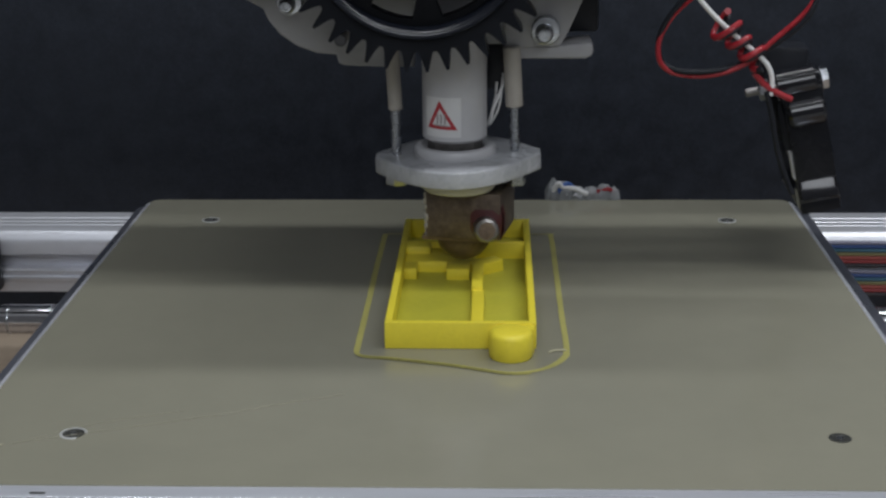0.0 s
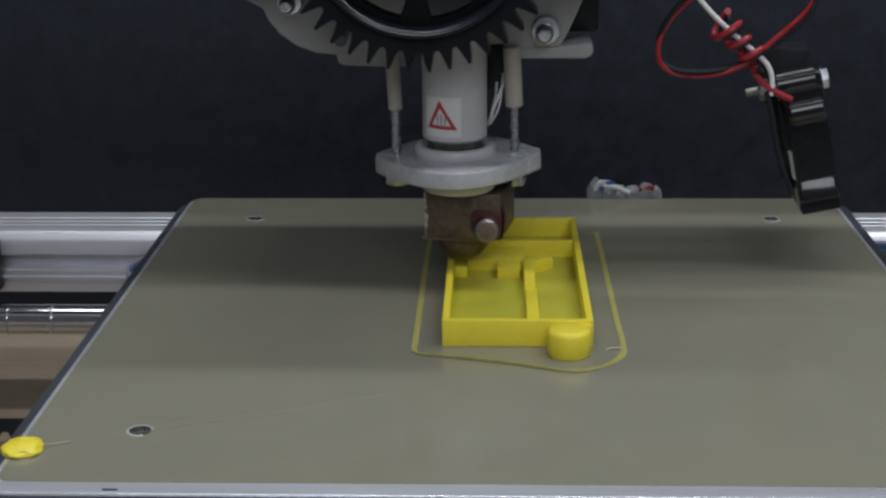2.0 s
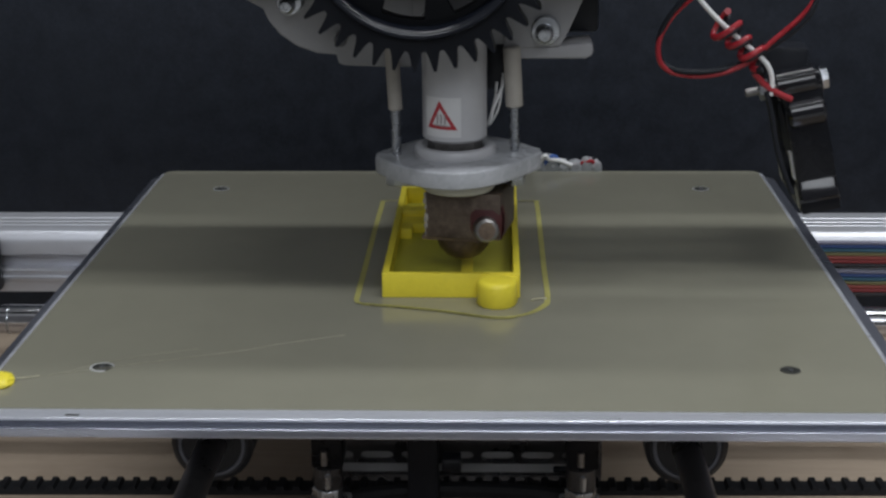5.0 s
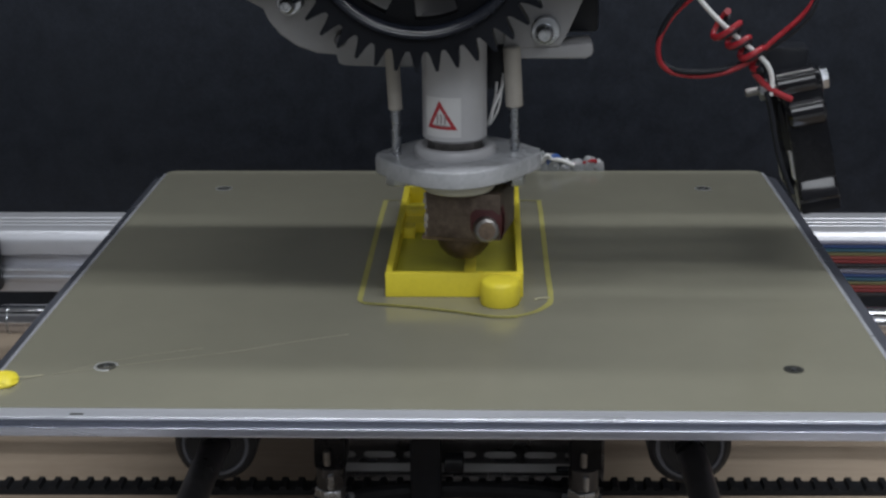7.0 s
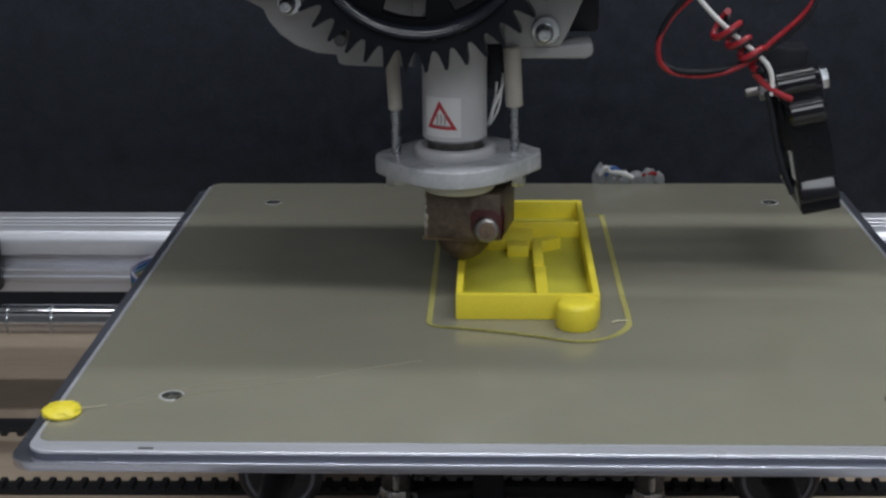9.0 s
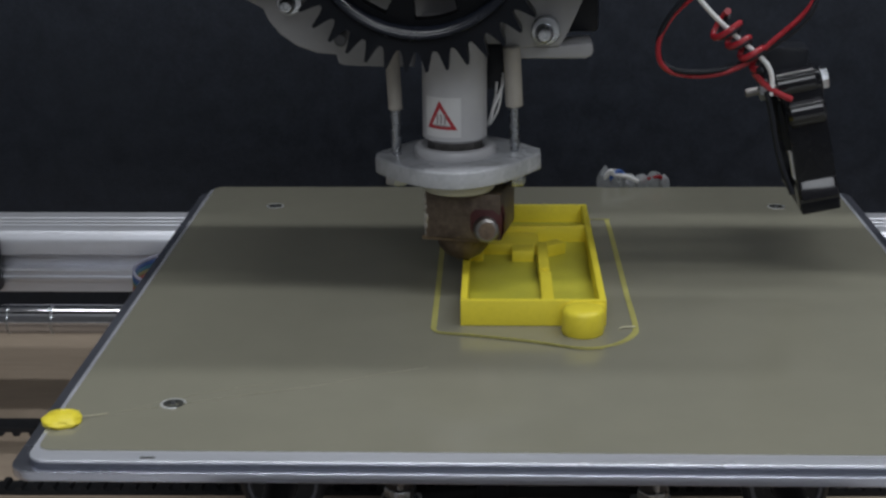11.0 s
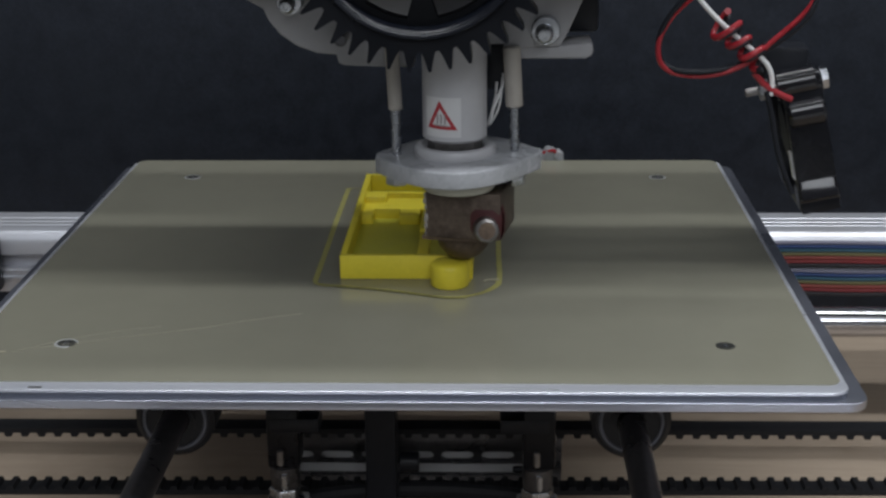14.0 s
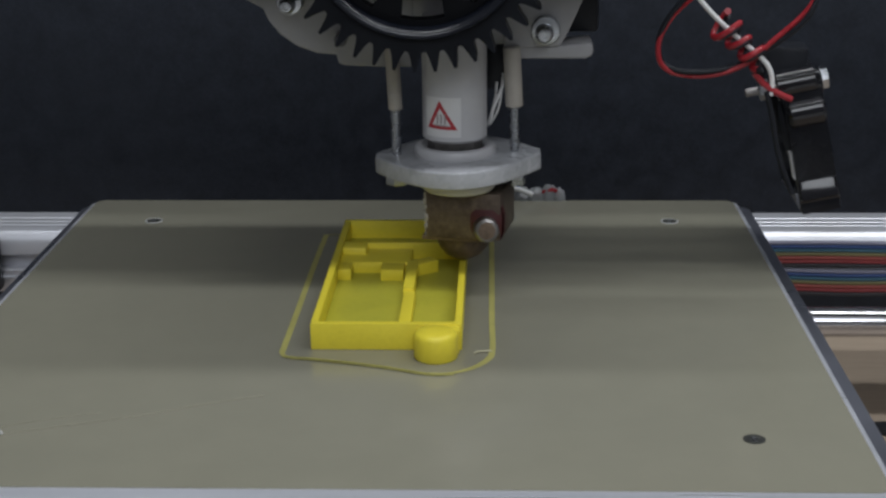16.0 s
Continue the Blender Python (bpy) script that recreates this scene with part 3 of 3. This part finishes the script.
def big_gear():
    """Black toothed wheel with a raised rim and eight windows."""
    n, rt, rr = 44, 34.2, 29.5
    out = []
    for k in range(n):
        a0 = 2 * math.pi * k / n - math.pi / 2
        p = 2 * math.pi / n
        for f, r in ((-0.40, rr), (-0.27, rr + 1.2), (-0.07, rt), (0.07, rt), (0.27, rr + 1.2), (0.40, rr)):
            out.append((r * math.cos(a0 + f * p), r * math.sin(a0 + f * p)))
    bm = bmesh.new()
    inner = 24.9
    lo, hi = -5.0, 5.0
    ring = len(out)
    vo = [[bm.verts.new((u * MM, w * MM, v * MM)) for u, v in out] for w in (lo, hi)]
    vi = [[bm.verts.new((inner * MM * math.cos(math.atan2(v, u)), w * MM, inner * MM * math.sin(math.atan2(v, u)))) for u, v in out] for w in (lo, hi)]
    for i in range(ring):
        j = (i + 1) % ring
        bm.faces.new((vo[0][i], vo[0][j], vo[1][j], vo[1][i]))
        bm.faces.new((vi[0][j], vi[0][i], vi[1][i], vi[1][j]))
        bm.faces.new((vo[0][j], vo[0][i], vi[0][i], vi[0][j]))
        bm.faces.new((vo[1][i], vo[1][j], vi[1][j], vi[1][i]))
    bmesh.ops.recalc_face_normals(bm, faces=bm.faces[:])
    gear = part("gear", bm, GEAR, extruder, "black plastic herringbone gear", smooth=25)
    gear.location = Vector((-0.0177, 0.352, ZB + 0.0946)) - EX
    part("rim", lathe([(23.5, -3), (23.5, -5.0), (23.8, -6.0), (24.4, -6.9), (25.2, -7.4), (26.0, -7.4), (26.5, -6.7), (26.7, -4.8)], (0, 0, 0), (0, 1, 0), 96), RIM, gear, "raised rim")
    disc = bmesh.new()
    lathe([(6, -3.2), (9.5, -3.2), (9.5, 3), (6, 3), (6, -3.2)], (0, 0, 0), (0, 1, 0), 48, disc)
    lathe([(22.3, -2.5), (25.1, -2.5), (25.1, 3), (22.3, 3), (22.3, -2.5)], (0, 0, 0), (0, 1, 0), 96, disc)
    part("web", disc, WEB, gear)
    for k in range(8):
        wide = [(-4.6, -22.9), (4.6, -22.9), (3.6, -21.8), (2.3, -17.5), (1.5, -13.5), (1.5, -8.8)]
        sp = part("spoke", prism(wide + [(-u, v) for u, v in wide[:1:-1]], "y", -2.45, 1.6, 0.3), WEB, gear)
        sp.rotation_euler = (0, radians(45 * k + 43.3), 0)
    return gear


gear = big_gear()


def P(x, y, z):
    """World millimetres, heights over the plate, into the extruder's own space."""
    return (x + 10.4, y - 373.0, z)


def extruder_parts():
    ex = extruder
    # back plate of the body, seen left and right of the gear
    left = [(-66, 82), (-62.4, 74.2), (-57.6, 71.6), (-56.2, 68.5), (-53.5, 65.2), (-49.4, 62.2), (-44.5, 60.4), (-39.5, 60.0), (-38.9, 57.8), (-37.5, 57.2), (-26.7, 56.8),
            (-20, 56.8), (-20, 110), (-66, 110)]
    part("left_cheek", prism([(a + 9.7, b - 0.3) for a, b in left], "y", 2, 12, 0.6), BODY, ex)
    part("body", box(-12, 20, 2.5, 24, 62, 110, 1.0), BODY, ex)
    right = [(2, 58.7), (22.4, 58.7), (23.8, 59.4), (24.3, 60.6), (24.0, 62.6), (17.2, 62.0), (2, 61.6)]
    part("shelf", prism([(a + 10.4, b) for a, b in right], "y", 1, 14, 0.5), BODY, ex, "pale shelf of the body")
    arm = [(2, 61.5), (15.8, 61.9), (17.4, 64.4), (21.4, 73.4), (23, 84), (2, 84)]
    part("right_cheek", prism([(a + 10.4, b) for a, b in arm], "y", 0, 9, 0.6), BODY, ex)
    part("motor", box(24, 36.6, 11, 48, 63.6, 85.8, 1.5), BLACK, ex, "black stepper motor")
    for x, z, r in ((12.3, 66.2, 3.6), (-51.1, 73.4, 3.2)):
        bx, by, bz = P(x, 372, z)
        bolt = part("bolt", lathe([(0, -1.0), (r - 0.9, -1.1), (r - 0.2, -0.9), (r, -0.5), (r, 5.0), (0, 5.0)], (bx, by, bz), (0.05, 1, 0.08), 36), ZINC, ex, "zinc bolt with washer")
        part("bolt_head", lathe([(0, -3.75), (r * 0.2, -3.75), (r * 0.24, -4.05), (r * 0.4, -4.0), (r * 0.56, -3.5), (r * 0.65, -2.6), (r * 0.66, -1.0), (0, -1.0)], (bx - 0.3, by, bz - 0.4), (0.05, 1, 0.08), 32), ZINC, bolt, "rounded zinc bolt head")
    sx, sy, sz = P(-38.4, 372, 64.4)
    part("small_screw", rod((sx, sy - 3.6, sz), (sx, sy + 4, sz), 1.6, 24), DARK_STEEL, ex, "small dark screw")
    # out of view, placed and sized so its shadow darkens the plate
    part("shade_block", box(-74, 48, -31, 25.8, 86, 108, 1.5), BLACK, ex, "unseen black block over the extruder, sized to shade the plate")
    # unseen beam, its depth chosen for the shadow band across the plate
    part("shade_beam", box(-300, 300, 26, 62, 87, 104, 1.5), BLACK, ex, "unseen black beam, added to cast the dark band on the plate")
    part("support_arm", box(-27, -11, 62.2, 236.6, 93, 106, 1.5), BLACK, ex, "black arm that carries the extruder")
    part("wire_block", box(8.0, 14.0, 3, 10, 50.5, 62, 0.6), BLACK, ex, "black connector behind the insulator")

    # insulator, collar, flange
    ins = part("insulator", lathe([(0, 38.9), (7.5, 38.9), (8.15, 39.5), (8.15, 70), (0, 70)], (0, 0, 0), (0, 0, 1), 64), WHITE, ex, "white insulator tube")
    part("neck", lathe([(0, 33), (6.9, 33), (6.9, 38.0), (7.2, 39.2), (0, 39.2)], (0, 0, 0), (0, 0, 1), 8), GRIMY, ex, "dark hexagonal neck")
    part("collar", lathe([(7.4, 34.6), (10.3, 34.6), (10.5, 35.2), (10.5, 36.3), (10.0, 37.1), (9.1, 37.4), (8.2, 37.2), (7.4, 36.7), (7.4, 34.6)], (0.1, 0, 0), (0, 0, 1), 64), WHITE, ex, "white collar ring")
    outline = []
    for k in range(21):
        u = -1 + 2 * k / 20
        outline.append((21.0 * u, -19.2 * (1 - abs(u) ** 1.9) - 1.6))
    for k in range(21):
        u = 1 - 2 * k / 20
        outline.append((21.0 * u, 19.0 * (1 - abs(u) ** 1.9) + 2.6))
    fl = prism(outline, "z", 30.4, 34.8, 0.5)
    bmesh.ops.rotate(fl, verts=fl.verts[:], cent=(0, 0, 0.0326), matrix=Matrix.Rotation(radians(-1.4), 3, "Y"))
    bmesh.ops.translate(fl, verts=fl.verts[:], vec=(0.0008, 0, 0))
    part("flange", fl, NYLON, ex, "milky machined flange plate")
    part("washer", lathe([(0, 27.6), (8.3, 27.6), (9.1, 28.2), (9.5, 30.6), (0, 30.6)], (1.0, -8, 0), (0, 0, 1), 48), CREAM, ex, "cream washer disc")
    # hanging rods with spacers
    for x0, x1, rs, zs in ((-26.1, -25.2, 1.8, 46.0), (3.9, 4.8, 2.2, 46.8)):
        a, b = P(x0, 373, 62), P(x1 - 0.15, 373, zs)
        part("spacer", rod(a, b, rs, 24), SPACER, ex, "beige spacer sleeve")
        s = part("threaded_rod", rod(P(x1 - 0.2, 373, zs + 2), P(x1, 373, 30), 1.15, 20), ZINC, ex, "zinc threaded rod")
        th = bmesh.new()
        for k in range(16):
            lathe([(1.1, -0.16), (1.32, 0), (1.1, 0.16)], P(x1 - 0.2 + 0.01 * k, 373, zs - 0.4 - 0.62 * k), (0, 0, 1), 18, th)
        part("thread", th, ZINC, s)
        ux, uy, uz = P(x1, 373, 30.0)
        part("nut", prism([(ux + a, uy + b) for a, b in hexagon(3.0, 0.3)], "z", 26.6, 30.3, 0.3), ZINC, s)
    # heater block, nozzle
    turn = Matrix.Rotation(radians(-11), 4, "Z")
    blk = box(-9.6, 9.8, -10.2, 9.5, 14.9, 27.1, 0.8, turn=turn)
    for v in blk.verts:
        v.co += Vector((3.9, -0.5, 0)) * MM
    block = part("heater_block", blk, BRASS, ex, "heat-stained brass heater block")
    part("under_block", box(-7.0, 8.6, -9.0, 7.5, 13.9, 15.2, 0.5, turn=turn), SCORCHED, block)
    crumbs, rnd = bmesh.new(), random.Random(12)
    for k in range(14):
        one = bmesh.new()
        bmesh.ops.create_icosphere(one, subdivisions=2, radius=1.0)
        r = rnd.uniform(0.25, 0.6)
        c = turn @ Vector((-9.5 + rnd.uniform(-0.2, 0.3), -9.8 + rnd.uniform(-0.3, 0.6), rnd.uniform(15.6, 26.4)))
        bmesh.ops.transform(one, verts=one.verts[:], matrix=Matrix.Translation((c + Vector((3.9, -0.5, 0))) * MM) @ Matrix.Diagonal((r * MM, r * MM, 1.7 * r * MM, 1)))
        joined(crumbs, one)
    part("plastic_residue", crumbs, SPACER, block, "pale crumbs of burnt plastic")
    fx, fy = 8.0, -12.6
    part("heater_seal", box(fx - 5.2, fx + 4.8, fy + 0.6, fy + 4.0, 15.0, 24.4, 2.8, turn=turn), RED_SEAL, block, "dark red silicone seal")
    part("heater_bolt", lathe([(0, -3.9), (2.4, -3.9), (2.9, -3.5), (3.1, -2.6), (3.1, 1.5), (0, 1.5)], (fx - 0.1, fy, 18.4), (math.sin(radians(-5)), 1, -0.12), 36), GRIMY, block, "grey metal bolt end")
    part("bolt_face", lathe([(0, -4.15), (2.0, -4.05), (2.2, -3.8), (0, -3.8)], (fx - 0.1, fy, 18.4), (math.sin(radians(-5)), 1, -0.12), 30), SCORCHED, block)
    part("nozzle", lathe([(0, 6.55), (1.0, 6.6), (2.8, 7.2), (4.8, 8.4), (6.3, 10.2), (7.0, 12.0), (7.1, 13.4), (6.8, 14.4), (0, 14.4)], (2.1, 0, 0), (0, 0, 1), 14), SCORCHED, ex, "scorched brass nozzle")
    # loose white heater leads beside the insulator
    for route, r in (([(1.4, 379, 58), (1.9, 375, 53), (0.6, 373, 49.4), (-0.7, 373, 46), (-1.5, 375, 42)], 0.42),
                     ([(0.4, 380, 58), (0.2, 376, 52), (-0.2, 375, 48.5), (-1.1, 374, 45), (-2.2, 377, 41)], 0.34),
                     ([(2.0, 379, 56), (1.4, 374, 51.5), (1.2, 373, 48.6), (0.1, 373, 45), (-1.6, 376, 41.5)], 0.26)):
        part("lead", strand([P(*p) for p in route], r), WIRE_WHITE, ex, "white heater lead")
    # warning sticker on the tube
    def wrap(u, z, r):
        a = u / 8.15
        return Vector((r * math.sin(a), -r * math.cos(a), z)) * MM

    def patch(name, quads, r, material, parent, label=""):
        bm = bmesh.new()
        for poly in quads:
            bm.faces.new([bm.verts.new((u, z, 0)) for u, z in poly])
        bmesh.ops.triangulate(bm, faces=bm.faces[:])
        for _ in range(3):
            bmesh.ops.subdivide_edges(bm, edges=bm.edges[:], cuts=1, use_grid_fill=True)
        back = bmesh.ops.duplicate(bm, geom=bm.faces[:])["geom"]
        low = {v for f in back if isinstance(f, bmesh.types.BMFace) for v in f.verts}
        for v in bm.verts:
            v.co = wrap(v.co.x, v.co.y, r - (0.05 if v in low else 0))
        bmesh.ops.recalc_face_normals(bm, faces=bm.faces[:])
        return part(name, bm, material, parent, label, smooth=0)

    col = [[(-8.2, 40.6), (1.8, 40.6), (1.8, 50.6), (-8.2, 50.6)]]
    sticker = patch("warning_sticker", col, 8.22, PAPER, ins, "white warning sticker with red triangle")
    A, B, C = (-3.70, 49.80), (-7.26, 42.80), (0.91, 42.50)
    g = ((A[0] + B[0] + C[0]) / 3, (A[1] + B[1] + C[1]) / 3)
    s = lambda p: (g[0] + (p[0] - g[0]) * 0.62, g[1] + (p[1] - g[1]) * 0.62)
    bars = [[A, B, s(B), s(A)], [B, C, s(C), s(B)], [C, A, s(A), s(C)]]
    patch("triangle_border", bars, 8.32, PRINT_RED, sticker, "red triangle border")
    waves = []
    for k in range(3):
        u, z = g[0] - 1.15 + k * 1.0, g[1] - 1.1
        waves.append([(u, z), (u + 0.45, z), (u + 0.6, z + 1.3), (u + 0.35, z + 2.5), (u - 0.05, z + 2.5), (u + 0.12, z + 1.3)])
    waves.append([(g[0] - 1.7, g[1] - 1.65), (g[0] + 1.8, g[1] - 1.7), (g[0] + 1.8, g[1] - 1.35), (g[0] - 1.7, g[1] - 1.3)])
    patch("heat_symbol", waves, 8.32, PRINT_GREY, sticker, "grey heat wave symbol")


extruder_parts()


# ---------------- cooling fan on a wire ----------------
def cooling_fan():
    ob = empty("cooling_fan", pose(0.0808, 0.395, ZB + 0.0365, 0, -12, -1.5), "glossy black cooling fan hung edge-on from a bolt", "fan")
    h, c = 18.0, 14.6
    for z0, z1 in ((-18.8, -15.5), (14.0, 17.5)):
        part("housing_side", box(-5, 5, -h, h, z0, z1, 0.6), FAN, ob)
    for y0, y1 in ((-h, 3 - h), (h - 3, h)):
        part("housing_side", box(-5, 5, y0, y1, -15.45, 13.95, 0.6), FAN, ob)
    part("pale_label", box(-5.5, -4.9, -16.0, -12.6, -9.5, -2.5, 0.1), PAPER, ob, "pale sticker on the fan's face")
    part("duct", lathe([(17.6, -4.8), (16.5, -4.8), (16.5, 4.8), (17.6, 4.8), (17.6, -4.8)], (0, 0, 0), (1, 0, 0), 48), BLACK, ob)
    part("hub", rod((-4.2, 0, 0), (4.2, 0, 0), 7.5, 32), BLACK, ob)
    for k in range(7):
        b = part("blade", box(-3.4, 3.4, -0.5, 0.5, 7.0, 15.8, 0.2, turn=pose(0, 0, 0, 0, 0, 35)), BLACK, ob)
        b.rotation_euler = (2 * math.pi * k / 7, 0, 0)
    for sy in (-1, 1):
        for sz in (-1, 1):
            part("corner_lug", rod((-5.2, sy * c, sz * c), (5.2, sy * c, sz * c), 3.5, 28), GLOSS, ob, "glossy corner lug")
    up = pose(0, 0, 0, -19, 0, 0)
    barrel = part("side_barrel", rod((-4.6, -h + 2.4, 7.8), (4.9, -h + 2.4, 7.8), 4.2, 36, chamfer=0.8), GLOSS, ob, "glossy moulded barrel")
    # ridge added to carry a thin highlight line along the barrel
    part("ridge", rod((-4.4, -h - 0.6, 10.2), (4.7, -h - 0.6, 10.2), 0.5, 16), GLOSS, barrel)
    # tilted upward so the face returns the front lamp as a bright patch
    part("highlight_pad", box(-4.6, 4.6, -h - 0.9, -h + 1.0, -15.0, -9.7, 0.5, turn=up), GLOSS, ob, "glossy pad tilted to catch a highlight")
    bolt = part("hanging_bolt", rod((-14.0, -c, 15.2), (5, -c, 15.2), 1.1, 20), GRIMY, ob, "zinc bolt through the fan corner")
    part("bolt_head", prism([(a - c, b + 15.2) for a, b in hexagon(2.9)], "x", 3.9, 6.9, 0.3), ZINC, bolt)
    part("nut", prism([(a - c, b + 15.2) for a, b in hexagon(2.7, 0.3)], "x", -10.6, -8.0, 0.3), ZINC, bolt)
    sleeve = part("clamp_sleeve", rod((-6.2, -c - 0.4, 15.4), (3.7, -c - 0.4, 15.4), 3.7, 32), GLOSS, ob, "glossy black clamp sleeve")
    # same for the sleeve: a ridge made for its bright streak
    part("sleeve_ridge", rod((-5.6, -c - 3.4, 17.5), (3.4, -c - 3.4, 17.5), 0.5, 16), GLOSS, sleeve)
    part("top_block", box(-8, 3, -13, -3, 14, 24.5, 1.4, turn=pose(0, 0, 0, 0, 14, 0)), BLACK, ob)
    return ob


cooling_fan()


def wires():
    """Stiff white wire with a red and black pair wound round it."""
    bare = empty("hanger_wire", pose(0.0529, 0.395, ZB + 0.0703), "stiff white hanger wire holding the fan", "wire")
    o = Vector((52.9, 395, 70.3))

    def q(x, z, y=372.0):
        # points on the plane y = 395, moved along the camera's rays to depth y
        # e is the camera's eye, so the wires are placed to fit its view
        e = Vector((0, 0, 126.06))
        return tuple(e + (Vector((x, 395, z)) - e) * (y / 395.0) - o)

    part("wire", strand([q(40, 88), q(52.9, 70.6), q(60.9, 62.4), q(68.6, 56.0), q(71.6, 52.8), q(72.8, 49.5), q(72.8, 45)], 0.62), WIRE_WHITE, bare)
    pair = empty("fan_cable", pose(0.0529, 0.395, ZB + 0.0703), "red and black fan cable wound round the hanger wire", "cable")
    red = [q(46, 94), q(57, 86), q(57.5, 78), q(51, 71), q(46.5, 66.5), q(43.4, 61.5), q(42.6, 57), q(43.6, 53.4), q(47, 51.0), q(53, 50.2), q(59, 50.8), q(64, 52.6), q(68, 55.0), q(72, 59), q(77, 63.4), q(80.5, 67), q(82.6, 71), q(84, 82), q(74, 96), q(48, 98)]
    part("red_core", strand(red, 0.66), RED, pair, "red insulated lead")
    black = [tuple(Vector(p) + 1.25 * Vector((math.cos(0.85 * k), 0.8 * math.sin(1.1 * k + 1), math.sin(0.85 * k)))) for k, p in enumerate(red)]
    part("black_core", strand(black, 0.7), BLACK, pair, "black insulated lead")
    coil_r, coil_k = [], []
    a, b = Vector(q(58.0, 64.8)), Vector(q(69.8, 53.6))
    along = (b - a).normalized()
    side = along.cross(Vector((0, 1, 0))).normalized()
    for k in range(0, 66):
        t = k / 65
        turn = 2 * math.pi * 3.6 * t
        r = 2.6 - 0.9 * t + 0.3 * math.sin(9 * t)
        c = a + (b - a) * t
        coil_r.append(tuple(c + side * r * math.cos(turn) * 1.25 + Vector((0, 1, 0)) * r * math.sin(turn)))
        coil_k.append(tuple(c + along * 0.9 + side * r * math.cos(turn + 0.5) * 1.1 + Vector((0, 1, 0)) * r * math.sin(turn + 0.5)))
    part("red_coil", strand(coil_r, 0.85, steps=2), RED, pair, "red wound lead")
    part("black_coil", strand(coil_k, 0.8, steps=2), BLACK, pair, "black wound lead")
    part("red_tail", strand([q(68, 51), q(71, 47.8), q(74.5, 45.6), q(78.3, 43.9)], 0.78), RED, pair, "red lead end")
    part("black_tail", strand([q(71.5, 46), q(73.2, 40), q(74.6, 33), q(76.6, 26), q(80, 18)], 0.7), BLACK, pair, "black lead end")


wires()

# ---------------- what moves ----------------
ROWS = [(0, -0.0084, 0.3536), (0.5, -0.0114, 0.3578), (1, -0.0113, 0.3723), (1.1, -0.0119, 0.3746), (1.2, -0.0121, 0.3758), (1.3, -0.0080, 0.3700), (1.4, 0.0003, 0.3595), (1.5, 0.0048, 0.3552), (1.8, 0.0077, 0.3540), (2, 0.0048, 0.3552), (2.1, 0.0048, 0.3559), (2.2, 0.0001, 0.3639), (2.3, -0.0080, 0.3787), (2.5, -0.0112, 0.3851), (3, -0.0112, 0.3987), (3.2, -0.0063, 0.3992), (3.5, 0.0025, 0.3996), (3.8, 0.0074, 0.4010), (4, 0.0016, 0.4012), (4.2, -0.0042, 0.4013), (4.45, -0.0112, 0.4015), (5.35, -0.0117, 0.3835), (6.3, -0.0128, 0.3981), (6.5, -0.0129, 0.3923), (7, -0.0108, 0.3899), (7.5, -0.0088, 0.3995), (7.8, 0.0003, 0.3995), (8, 0.0060, 0.3996), (8.5, 0.0077, 0.3884), (9, 0.0075, 0.3734), (9.2, 0.0074, 0.3674), (9.65, 0.0074, 0.3540), (10, 0.0000, 0.3535), (10.4, 0.0078, 0.3535), (11.3, 0.0088, 0.3786), (11.5, 0.0086, 0.3824), (12, 0.0086, 0.3972), (12.2, 0.0081, 0.4021), (12.5, 0.0006, 0.4019), (13, -0.0141, 0.4020), (13.2, -0.0174, 0.4037), (13.5, -0.0160, 0.4091), (14, -0.0238, 0.4043), (14.5, -0.0255, 0.3966), (15, -0.0255, 0.3814), (15.5, -0.0255, 0.3683), (16, -0.0255, 0.3528)]
# gear: seconds and the way of its rim
GEAR_ROWS = [(0, 755), (0.5, 730.7), (1, 711.4), (1.1, 703.4), (1.25, 727), (1.5, 718.7), (1.9, 702), (2.05, 725), (2.4, 715), (2.55, 691), (3, 679.4), (3.5, 651.1), (4, 625.8), (4.2, 618.8), (6.3, 508.9), (6.5, 497.9), (7, 474.6), (7.5, 451.6), (8, 424.3), (8.5, 403), (9, 380), (9.2, 362.7), (11.3, 259.8), (11.5, 252.8), (12, 228.8), (12.5, 205.5), (13, 178.2), (13.5, 150.9), (14, 125.9), (14.5, 101.6), (15, 70.3), (15.3, 60.3), (15.5, 51.3), (15.7, 38.3), (16, 24)]


def motions():
    for ob in (plate, wire_joint, tray, skirt, blob, hair):
        walk(ob, [(t, pose(x, y, ZB)) for t, x, y in ROWS])
    walk(carriage, [(t, pose(x, 0.4, ZB - 0.07)) for t, x, y in ROWS])
    walk(belt_lower, [(t, pose(x - 0.0007, 0.412, ZB - 0.0788, 0, -0.38, 0)) for t, x, y in ROWS])
    walk(belt_upper, [(t, pose(-x - 0.0021, 0.412, ZB - 0.0587, 0, -0.15, 0)) for t, x, y in ROWS])
    walk(ribbon, [(t, pose(x / 2, 0.4985, ZB - 0.038)) for t, x, y in ROWS])
    place = gear.location.copy()
    walk(gear, [(t, pose(*place, 0, math.degrees((742 - p) / 261), 0)) for t, p in GEAR_ROWS])


motions()
